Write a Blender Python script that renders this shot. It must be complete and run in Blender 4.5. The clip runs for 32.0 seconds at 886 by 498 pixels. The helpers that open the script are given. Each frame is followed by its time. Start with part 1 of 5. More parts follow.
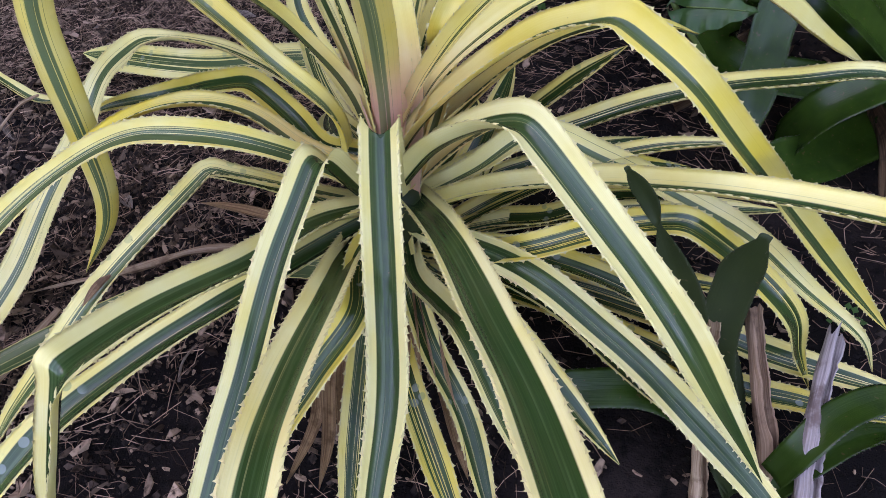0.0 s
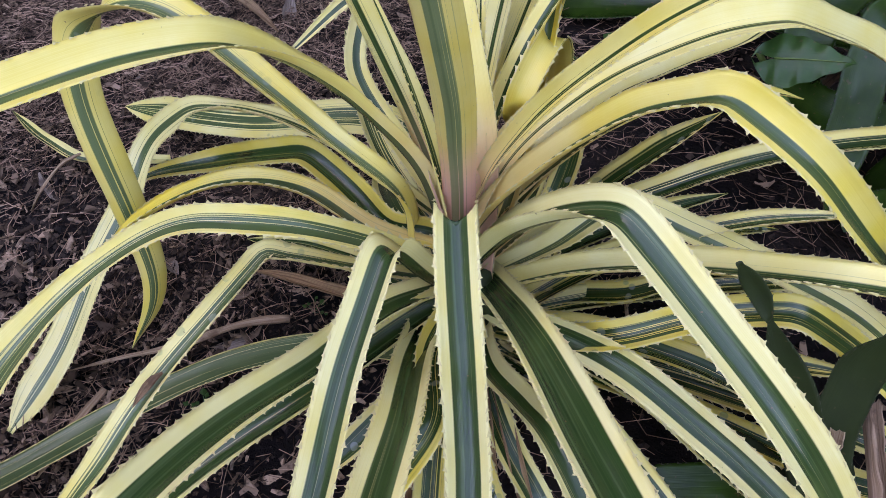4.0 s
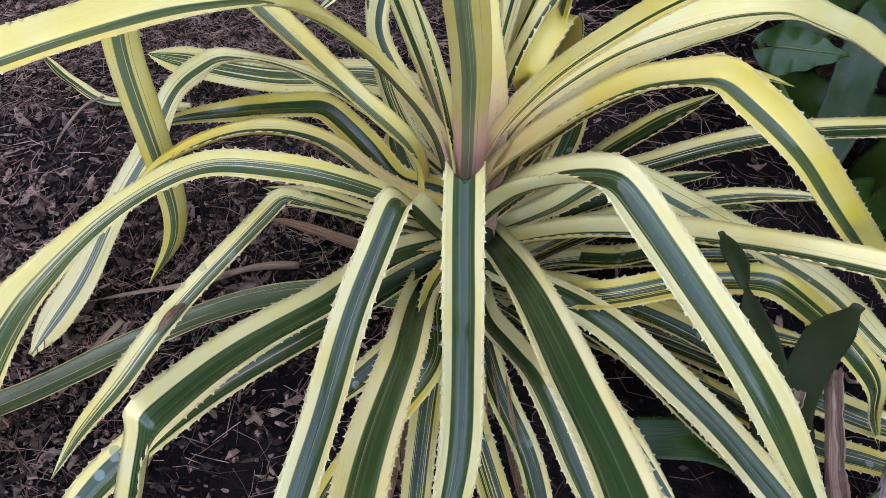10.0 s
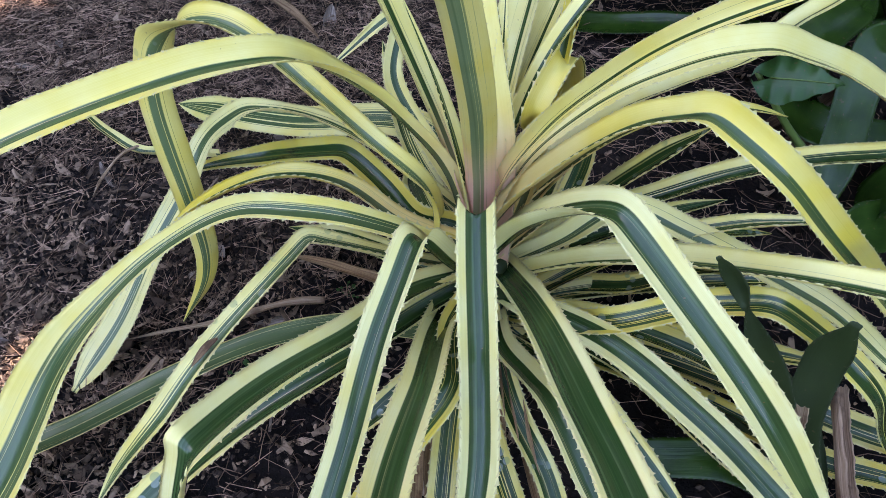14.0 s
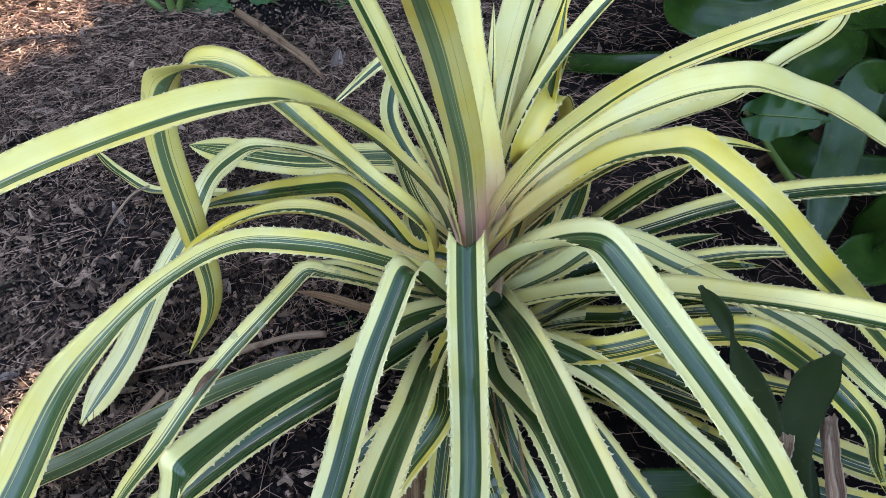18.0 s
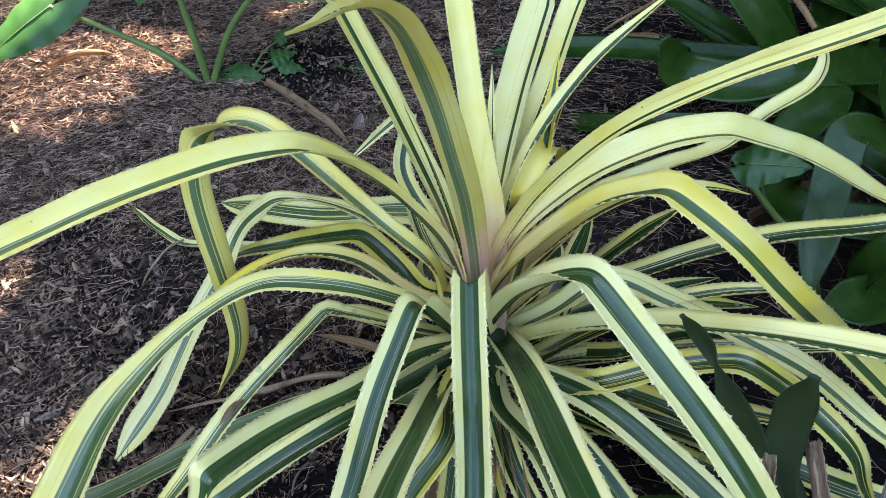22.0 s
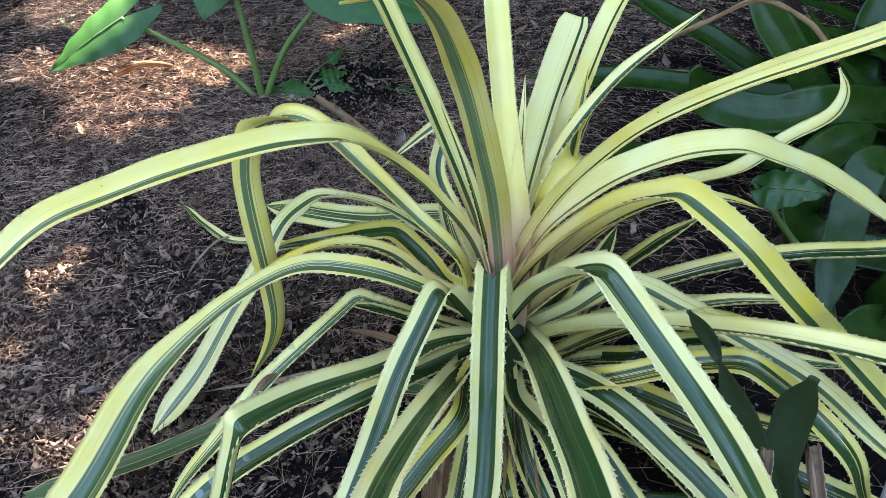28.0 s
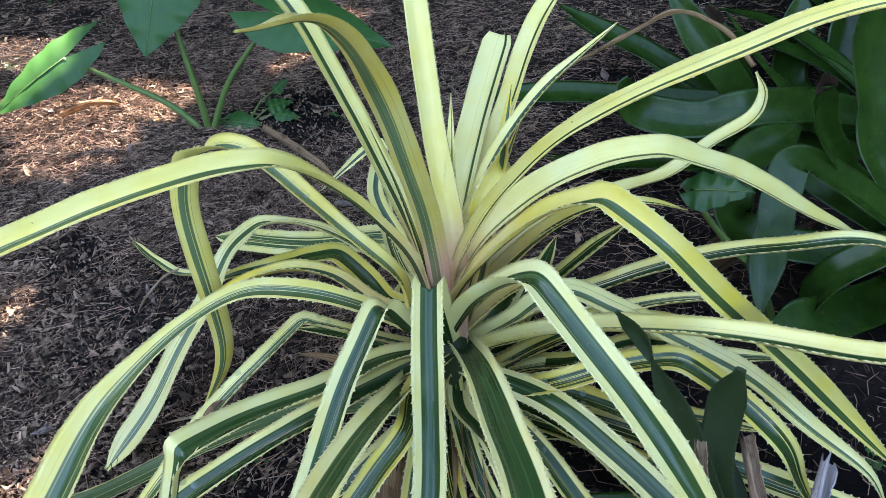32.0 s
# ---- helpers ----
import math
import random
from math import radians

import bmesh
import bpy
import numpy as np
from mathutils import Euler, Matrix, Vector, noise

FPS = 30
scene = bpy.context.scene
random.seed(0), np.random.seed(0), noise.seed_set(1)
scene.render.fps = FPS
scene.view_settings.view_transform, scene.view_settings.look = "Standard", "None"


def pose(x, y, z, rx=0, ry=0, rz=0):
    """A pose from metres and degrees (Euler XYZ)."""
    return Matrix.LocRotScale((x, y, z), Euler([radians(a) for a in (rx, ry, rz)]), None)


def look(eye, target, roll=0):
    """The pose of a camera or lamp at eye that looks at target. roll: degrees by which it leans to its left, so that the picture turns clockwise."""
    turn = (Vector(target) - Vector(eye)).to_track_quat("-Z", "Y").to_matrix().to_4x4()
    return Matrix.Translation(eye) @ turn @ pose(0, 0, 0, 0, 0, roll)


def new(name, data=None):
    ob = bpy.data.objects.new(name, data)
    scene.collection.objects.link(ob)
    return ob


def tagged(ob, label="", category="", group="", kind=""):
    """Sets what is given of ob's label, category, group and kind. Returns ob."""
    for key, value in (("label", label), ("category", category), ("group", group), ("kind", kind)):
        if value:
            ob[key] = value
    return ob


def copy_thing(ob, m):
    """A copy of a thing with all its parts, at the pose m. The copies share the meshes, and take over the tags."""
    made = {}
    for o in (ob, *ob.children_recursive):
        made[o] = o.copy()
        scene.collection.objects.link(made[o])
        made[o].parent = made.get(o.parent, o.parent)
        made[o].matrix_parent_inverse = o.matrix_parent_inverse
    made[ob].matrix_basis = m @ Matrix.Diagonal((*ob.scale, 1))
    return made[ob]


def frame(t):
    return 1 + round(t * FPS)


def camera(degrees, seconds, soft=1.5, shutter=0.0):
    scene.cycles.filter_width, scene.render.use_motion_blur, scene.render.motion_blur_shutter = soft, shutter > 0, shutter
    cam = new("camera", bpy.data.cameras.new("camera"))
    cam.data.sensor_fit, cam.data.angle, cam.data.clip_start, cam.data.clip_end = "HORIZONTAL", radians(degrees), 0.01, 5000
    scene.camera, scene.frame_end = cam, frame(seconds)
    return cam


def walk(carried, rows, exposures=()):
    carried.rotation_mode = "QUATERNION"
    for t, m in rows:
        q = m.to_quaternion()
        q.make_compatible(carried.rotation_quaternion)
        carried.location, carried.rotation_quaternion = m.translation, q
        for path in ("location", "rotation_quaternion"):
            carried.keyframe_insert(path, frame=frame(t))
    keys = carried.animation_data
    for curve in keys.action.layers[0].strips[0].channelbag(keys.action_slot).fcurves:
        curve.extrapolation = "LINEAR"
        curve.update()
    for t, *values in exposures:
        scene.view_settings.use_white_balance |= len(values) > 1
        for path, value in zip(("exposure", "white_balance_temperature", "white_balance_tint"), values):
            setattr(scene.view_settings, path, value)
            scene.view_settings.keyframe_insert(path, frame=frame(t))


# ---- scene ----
cam = camera(58.0, 32.0, soft=0.58)
METRES, EYE, TILT, LEAN, TURN = 0.9, 0.95, -47.0, 0.0, 0.0
ROWS = [
    (0.0, 0.0, 0.0, 0.0, 0.0, 0.0, -0.0),
    (0.5, -0.0103, 0.0278, 0.0192, 1.23, -0.2, -0.49),
    (1.0, -0.0219, 0.0526, 0.0394, 1.71, 0.15, -0.39),
    (1.5, -0.043, 0.0629, 0.06, 1.98, 0.5, 0.28),
    (2.0, -0.0439, 0.0716, 0.0801, 2.07, 0.66, 0.98),
    (2.5, -0.0482, 0.0774, 0.0857, 2.23, 0.69, 1.46),
    (4.5, -0.0621, 0.0958, 0.0999, 1.92, 0.75, 0.04),
    (5.0, -0.0636, 0.1028, 0.0826, 1.67, 0.34, -0.6),
    (5.5, -0.0643, 0.1165, 0.068, 1.47, -0.22, -0.99),
    (6.0, -0.065, 0.1164, 0.0623, 1.46, -0.74, -1.06),
    (6.5, -0.0638, 0.1, 0.0507, 1.5, -0.86, -1.02),
    (7.0, -0.0553, 0.0805, 0.0602, 1.43, -0.74, -0.97),
    (7.5, -0.0528, 0.085, 0.062, 1.06, -0.65, -1.11),
    (8.0, -0.0531, 0.083, 0.0622, 0.75, -0.83, -1.33),
    (8.5, -0.0518, 0.0826, 0.0613, 0.67, -1.24, -1.7),
    (9.0, -0.0644, 0.0826, 0.0558, 0.94, -1.66, -2.14),
    (9.5, -0.0732, 0.063, 0.0621, 1.35, -1.8, -2.57),
    (10.0, -0.0716, 0.0151, 0.083, 1.75, -1.55, -2.87),
    (10.5, -0.0718, -0.0132, 0.078, 2.12, -1.05, -2.95),
    (11.0, -0.0556, -0.0234, 0.0862, 2.44, -0.52, -2.79),
    (11.5, -0.0639, -0.0319, 0.09, 2.67, -0.09, -2.49),
    (12.0, -0.0654, -0.0274, 0.0895, 3.03, 0.03, -2.04),
    (12.5, -0.061, -0.0261, 0.0922, 3.41, 0.03, -1.59),
    (13.0, -0.0454, -0.0285, 0.0892, 3.72, 0.05, -1.25),
    (13.5, -0.043, -0.0391, 0.0853, 3.79, 0.33, -1.21),
    (14.0, -0.0531, -0.0456, 0.0818, 3.68, 0.82, -1.28),
    (14.5, -0.0558, -0.0668, 0.094, 3.33, 1.58, -1.39),
    (15.0, -0.0534, -0.0595, 0.0945, 2.98, 2.19, -1.4),
    (15.5, -0.0427, -0.0602, 0.1006, 2.65, 2.75, -1.3),
    (17.5, -0.0103, -0.065, 0.0771, 4.02, 3.68, -0.86),
    (18.0, -0.0167, -0.076, 0.0687, 4.92, 3.78, -1.07),
    (18.5, -0.0121, -0.0755, 0.0614, 5.71, 3.97, -1.5),
    (19.0, -0.0088, -0.0765, 0.0561, 6.27, 4.26, -1.85),
    (19.5, -0.0241, -0.0857, 0.0491, 6.63, 4.63, -1.92),
    (20.0, -0.0129, -0.1096, 0.0561, 6.71, 5.19, -1.78),
    (20.5, 0.0123, -0.1227, 0.0513, 6.65, 5.96, -1.57),
    (21.0, 0.0179, -0.1393, 0.044, 6.71, 6.75, -1.23),
    (21.5, 0.0175, -0.1584, 0.036, 6.87, 7.57, -0.95),
    (22.0, 0.0275, -0.1712, 0.0193, 7.03, 8.47, -0.84),
    (22.5, 0.0456, -0.1853, 0.0076, 7.22, 9.33, -0.85),
    (23.0, 0.0649, -0.1957, -0.0077, 7.31, 10.12, -1.02),
    (23.5, 0.0712, -0.2056, -0.0244, 7.32, 10.68, -1.13),
    (24.0, 0.0599, -0.2094, -0.0405, 7.17, 10.94, -1.06),
    (24.5, 0.0839, -0.2182, -0.0541, 7.04, 11.01, -0.89),
    (25.0, 0.1003, -0.2292, -0.0585, 6.98, 11.07, -0.99),
    (25.5, 0.1092, -0.2278, -0.0593, 7.23, 11.07, -1.55),
    (26.0, 0.0814, -0.2342, -0.0618, 7.78, 11.17, -2.66),
    (26.5, 0.0555, -0.2389, -0.0703, 8.49, 11.18, -3.89),
    (28.5, 0.0559, -0.243, -0.069, 9.0, 11.38, -4.74),
    (29.0, 0.0711, -0.2461, -0.0732, 8.66, 11.62, -4.01),
    (29.5, 0.0941, -0.2514, -0.064, 8.39, 12.0, -3.26),
    (30.0, 0.1028, -0.2533, -0.0694, 8.12, 12.46, -2.59),
    (30.5, 0.1047, -0.261, -0.0781, 7.95, 12.81, -2.01),
    (31.0, 0.1079, -0.26, -0.0806, 7.73, 13.01, -1.56),
    (31.5, 0.1076, -0.2577, -0.0821, 7.64, 13.03, -1.2),
    (32.0, 0.1151, -0.2591, -0.0835, 7.63, 13.02, -0.99),
]
walk(cam, [(t, pose(0, 0, EYE, TILT, LEAN, TURN) @ pose(METRES * x, METRES * y, METRES * z, 90 + pitch, roll, yaw)) for t, x, y, z, yaw, pitch, roll in ROWS],
     [(0.0, 3.64, 7650, 38), (9.5, 3.64, 7550, 38), (12.0, 3.64, 7100, 29), (15.0, 3.64, 6900, 24), (19.0, 3.64, 6850, 18), (24.0, 3.64, 6750, 14), (32.0, 3.64, 6600, 13)])

# ---- world, sun, exposure ----
SUN = Vector((-0.38, 0.42, 0.82)).normalized()
world = bpy.data.worlds.new("sky")
scene.world = world
world.use_nodes = True
sky = world.node_tree.nodes.new("ShaderNodeTexSky")
sky.sky_type, sky.sun_disc = "NISHITA", False
sky.sun_elevation = math.asin(SUN.z)
sky.sun_rotation = math.atan2(SUN.x, SUN.y)
background = world.node_tree.nodes["Background"]
background.inputs["Strength"].default_value = 0.10
world.node_tree.links.new(sky.outputs[0], background.inputs[0])
sun = new("sun", bpy.data.lights.new("sun", "SUN"))
sun.data.energy, sun.data.angle, sun.data.color = 5.0, radians(0.55), (1.0, 0.94, 0.86)
sun.matrix_world = look(SUN * 20, (0, 0, 0))
AXIS = Vector((-0.06, 0.77, 0.0))

# ---- materials ----


def material(name):
    m = bpy.data.materials.new(name)
    m.use_nodes = True
    t = m.node_tree
    b = t.nodes["Principled BSDF"]
    return m, t, b


def node(t, kind, **kw):
    n = t.nodes.new(kind)
    for k, v in kw.items():
        if k in n.inputs:
            n.inputs[k].default_value = v
    return n


def math_node(t, op, a, b=0.0, clamp=False):
    n = t.nodes.new("ShaderNodeMath")
    n.operation, n.use_clamp = op, clamp
    for i, v in enumerate((a, b)):
        if isinstance(v, (int, float)):
            n.inputs[i].default_value = v
        else:
            t.links.new(v, n.inputs[i])
    return n.outputs[0]


def ramp(t, value, lo, hi):
    n = t.nodes.new("ShaderNodeMapRange")
    n.interpolation_type = "SMOOTHSTEP"
    n.inputs["From Min"].default_value, n.inputs["From Max"].default_value = lo, hi
    t.links.new(value, n.inputs["Value"])
    return n.outputs["Result"]


def mix(t, fac, a, b):
    n = t.nodes.new("ShaderNodeMix")
    n.data_type = "RGBA"
    for key, v in ((0, fac), (6, a), (7, b)):
        if isinstance(v, (int, float)):
            n.inputs[key].default_value = v
        elif isinstance(v, tuple):
            n.inputs[key].default_value = (*v, 1.0)
        else:
            t.links.new(v, n.inputs[key])
    return n.outputs[2]


def vector(t, x, y, z):
    n = t.nodes.new("ShaderNodeCombineXYZ")
    for i, v in enumerate((x, y, z)):
        if isinstance(v, (int, float)):
            n.inputs[i].default_value = v
        else:
            t.links.new(v, n.inputs[i])
    return n.outputs[0]


def noise_tex(t, vec, scale, detail=2.0, rough=0.5):
    n = node(t, "ShaderNodeTexNoise", Scale=scale, Detail=detail, Roughness=rough)
    t.links.new(vec, n.inputs["Vector"])
    return n.outputs["Fac"]


def bump(t, b, height, strength, distance=0.002):
    n = node(t, "ShaderNodeBump", Strength=strength, Distance=distance)
    t.links.new(height, n.inputs["Height"])
    t.links.new(n.outputs[0], b.inputs["Normal"])


def finish_leaf(t, b, colour, see_through):
    """A leaf lets some light through to its other side."""
    out = t.nodes["Material Output"]
    tr = t.nodes.new("ShaderNodeBsdfTranslucent")
    t.links.new(colour, tr.inputs["Color"])
    t.links.new(colour, b.inputs["Base Color"])
    m = t.nodes.new("ShaderNodeMixShader")
    m.inputs[0].default_value = see_through
    t.links.new(b.outputs[0], m.inputs[1])
    t.links.new(tr.outputs[0], m.inputs[2])
    t.links.new(m.outputs[0], out.inputs["Surface"])


def variegated(name, half, yellow, shift=0.0, pink=0.0, streak=0.5, spots=0.0, faded=0.0, see_through=0.10, gloss=0.12):
    """Green band of the given half width in a cream to yellow blade; pink towards the foot."""
    m, t, b = material(name)
    uv = t.nodes.new("ShaderNodeUVMap")
    sep = t.nodes.new("ShaderNodeSeparateXYZ")
    t.links.new(uv.outputs[0], sep.inputs[0])
    info = t.nodes.new("ShaderNodeObjectInfo")
    seed = math_node(t, "MULTIPLY", info.outputs["Random"], 37.0)
    u = math_node(t, "MULTIPLY_ADD", sep.outputs[0], 2.0)
    t.nodes[-1].inputs[2].default_value = -1.0
    v = sep.outputs[1]
    slow = noise_tex(t, vector(t, seed, math_node(t, "MULTIPLY", v, 3.0), 0.0), 1.0)
    drift = math_node(t, "MULTIPLY", math_node(t, "SUBTRACT", slow, 0.5), 0.16)
    x = math_node(t, "ADD", math_node(t, "SUBTRACT", u, shift), drift)
    ax = math_node(t, "ABSOLUTE", x)
    band = ramp(t, ax, half + 0.035, half - 0.035)
    # lengthwise streaks, much finer across than along
    across = math_node(t, "MULTIPLY", x, 5.0)
    fine = noise_tex(t, vector(t, across, math_node(t, "MULTIPLY", v, 0.5), seed), 2.2, 3.0, 0.6)
    finer = noise_tex(t, vector(t, math_node(t, "MULTIPLY", x, 26.0), math_node(t, "MULTIPLY", v, 1.3), seed), 2.0, 2.0)
    pale_streak = math_node(t, "MULTIPLY", ramp(t, fine, 0.61 - 0.06 * streak, 0.72 - 0.09 * streak), streak)
    green_streak = math_node(t, "MULTIPLY", ramp(t, fine, 0.35 + 0.05 * streak, 0.31 + 0.05 * streak), streak * 0.8)
    inside = math_node(t, "MULTIPLY", band, math_node(t, "SUBTRACT", 1.0, pale_streak))
    outside = math_node(t, "MULTIPLY", math_node(t, "SUBTRACT", 1.0, band), math_node(t, "MULTIPLY", green_streak, ramp(t, ax, 0.85, 0.55)))
    greenness = math_node(t, "ADD", inside, outside, clamp=True)
    pos = t.nodes.new("ShaderNodeNewGeometry").outputs["Position"]
    blotch = noise_tex(t, pos, 14.0, 3.0)
    green = mix(t, finer, (0.013 + 0.05 * faded, 0.036 + 0.06 * faded, 0.009 + 0.03 * faded), (0.032 + 0.06 * faded, 0.076 + 0.07 * faded, 0.019 + 0.035 * faded))
    green = mix(t, math_node(t, "MULTIPLY", ramp(t, blotch, 0.5, 0.75), 0.35), green, (0.060, 0.110, 0.024))
    soft = noise_tex(t, vector(t, math_node(t, "MULTIPLY", x, 3.2), math_node(t, "MULTIPLY", v, 0.8), math_node(t, "ADD", seed, 5.0)), 2.0, 2.0)
    green = mix(t, math_node(t, "MULTIPLY", ramp(t, soft, 0.50, 0.68), 0.55), green, (0.075, 0.135, 0.050))
    cream = mix(t, finer, (0.74, 0.67, 0.235), (0.815, 0.76, 0.385))
    gold = mix(t, finer, (0.68, 0.49, 0.02), (0.78, 0.62, 0.06))
    warm = math_node(t, "MULTIPLY_ADD", math_node(t, "SUBTRACT", blotch, 0.5), 1.1)
    t.nodes[-1].inputs[2].default_value = yellow
    pale = mix(t, math_node(t, "MAXIMUM", math_node(t, "MINIMUM", warm, 1.0), 0.0), cream, gold)
    colour = mix(t, greenness, pale, green)
    if pink:
        colour = mix(t, math_node(t, "MULTIPLY", ramp(t, v, 0.28, 0.12), pink), colour, mix(t, greenness, (0.80, 0.43, 0.33), (0.30, 0.26, 0.13)))
    # brown nicks and grey freckles
    speck = noise_tex(t, pos, 160.0, 1.0)
    colour = mix(t, math_node(t, "MULTIPLY", ramp(t, speck, 0.79, 0.82), 0.6), colour, (0.16, 0.09, 0.03))
    edge = math_node(t, "MULTIPLY", ramp(t, math_node(t, "ABSOLUTE", u), 0.965, 0.995), 0.35)
    colour = mix(t, edge, colour, (0.45, 0.33, 0.10))
    if spots:
        vor = node(t, "ShaderNodeTexVoronoi", Scale=48.0)
        t.links.new(pos, vor.inputs["Vector"])
        dots = math_node(t, "MULTIPLY", ramp(t, vor.outputs["Distance"], 0.30, 0.24), ramp(t, noise_tex(t, pos, 9.0), 0.52, 0.60))
        colour = mix(t, math_node(t, "MULTIPLY", dots, spots), colour, mix(t, greenness, (0.20, 0.27, 0.10), (0.24, 0.30, 0.24)))
    b.inputs["Roughness"].default_value = 0.36
    gloss = math_node(t, "MULTIPLY_ADD", greenness, -0.22)
    t.nodes[-1].inputs[2].default_value = 0.28
    t.links.new(math_node(t, "ADD", gloss, math_node(t, "MULTIPLY", blotch, 0.22)), b.inputs["Roughness"])
    shine = math_node(t, "MULTIPLY_ADD", greenness, gloss)
    t.nodes[-1].inputs[2].default_value = 0.45
    t.links.new(shine, b.inputs["Specular IOR Level"])
    bump(t, b, finer, 0.25, 0.0006)
    finish_leaf(t, b, colour, see_through)
    return m


def plain_leaf(name, dark, light, rough=0.3, scale=30.0, through_light=0.12):
    m, t, b = material(name)
    pos = t.nodes.new("ShaderNodeNewGeometry").outputs["Position"]
    uv = t.nodes.new("ShaderNodeUVMap")
    sep = t.nodes.new("ShaderNodeSeparateXYZ")
    t.links.new(uv.outputs[0], sep.inputs[0])
    veins = noise_tex(t, vector(t, math_node(t, "MULTIPLY", sep.outputs[0], 40.0), sep.outputs[1], 0.0), 1.0, 3.0)
    blot = noise_tex(t, pos, scale, 4.0)
    colour = mix(t, blot, dark, light)
    colour = mix(t, math_node(t, "MULTIPLY", ramp(t, veins, 0.55, 0.75), 0.3), colour, light)
    colour = mix(t, math_node(t, "MULTIPLY", ramp(t, noise_tex(t, pos, 120.0, 1.0), 0.70, 0.75), 0.6), colour, (0.10, 0.07, 0.03))
    b.inputs["Roughness"].default_value = rough
    b.inputs["Specular IOR Level"].default_value = 0.38
    bump(t, b, veins, 0.25, 0.002)
    finish_leaf(t, b, colour, through_light)
    return m


def dry_stuff(name, a, c, scale=60.0, rough=0.85, per_island=True, skew=1.0):
    m, t, b = material(name)
    geo = t.nodes.new("ShaderNodeNewGeometry")
    pos = geo.outputs["Position"]
    fibre = noise_tex(t, pos, scale, 4.0)
    if per_island:
        base = mix(t, math_node(t, "POWER", geo.outputs["Random Per Island"], skew), a, c)
    else:
        info = t.nodes.new("ShaderNodeObjectInfo")
        base = mix(t, info.outputs["Random"], a, c)
    dark = tuple(k * 0.45 for k in a)
    colour = mix(t, ramp(t, fibre, 0.45, 0.75), base, dark)
    t.links.new(colour, b.inputs["Base Color"])
    b.inputs["Roughness"].default_value = rough
    b.inputs["Specular IOR Level"].default_value = 0.15
    bump(t, b, fibre, 0.5, 0.002)
    return m


def withered(name, a, c, spot):
    """A dead strap leaf: fibres along it, blotches and darker wrinkles."""
    m, t, b = material(name)
    pos = t.nodes.new("ShaderNodeNewGeometry").outputs["Position"]
    uv = t.nodes.new("ShaderNodeUVMap")
    sep = t.nodes.new("ShaderNodeSeparateXYZ")
    t.links.new(uv.outputs[0], sep.inputs[0])
    fibre = noise_tex(t, vector(t, math_node(t, "MULTIPLY", sep.outputs[0], 22.0), math_node(t, "MULTIPLY", sep.outputs[1], 6.0), 0.0), 1.0, 5.0, 0.65)
    blot = noise_tex(t, pos, 28.0, 4.0, 0.6)
    colour = mix(t, ramp(t, fibre, 0.35, 0.65), a, c)
    colour = mix(t, math_node(t, "MULTIPLY", ramp(t, blot, 0.52, 0.68), 0.8), colour, spot)
    t.links.new(colour, b.inputs["Base Color"])
    b.inputs["Roughness"].default_value = 0.8
    b.inputs["Specular IOR Level"].default_value = 0.2
    bump(t, b, fibre, 0.8, 0.003)
    return m


def soil_material():
    m, t, b = material("soil")
    pos = t.nodes.new("ShaderNodeNewGeometry").outputs["Position"]
    big = noise_tex(t, pos, 2.2, 4.0)
    mid = noise_tex(t, pos, 35.0, 6.0, 0.65)
    fine = noise_tex(t, pos, 220.0, 4.0, 0.7)
    colour = mix(t, ramp(t, big, 0.40, 0.62), (0.008, 0.006, 0.0055), (0.028, 0.020, 0.016))
    colour = mix(t, ramp(t, mid, 0.45, 0.70), colour, (0.004, 0.0035, 0.003))
    colour = mix(t, ramp(t, fine, 0.62, 0.78), colour, (0.11, 0.074, 0.052))
    t.links.new(colour, b.inputs["Base Color"])
    b.inputs["Roughness"].default_value = 0.95
    b.inputs["Specular IOR Level"].default_value = 0.1
    n = math_node(t, "ADD", math_node(t, "MULTIPLY", mid, 1.0), math_node(t, "MULTIPLY", fine, 0.4))
    bump(t, b, n, 0.9, 0.012)
    return m


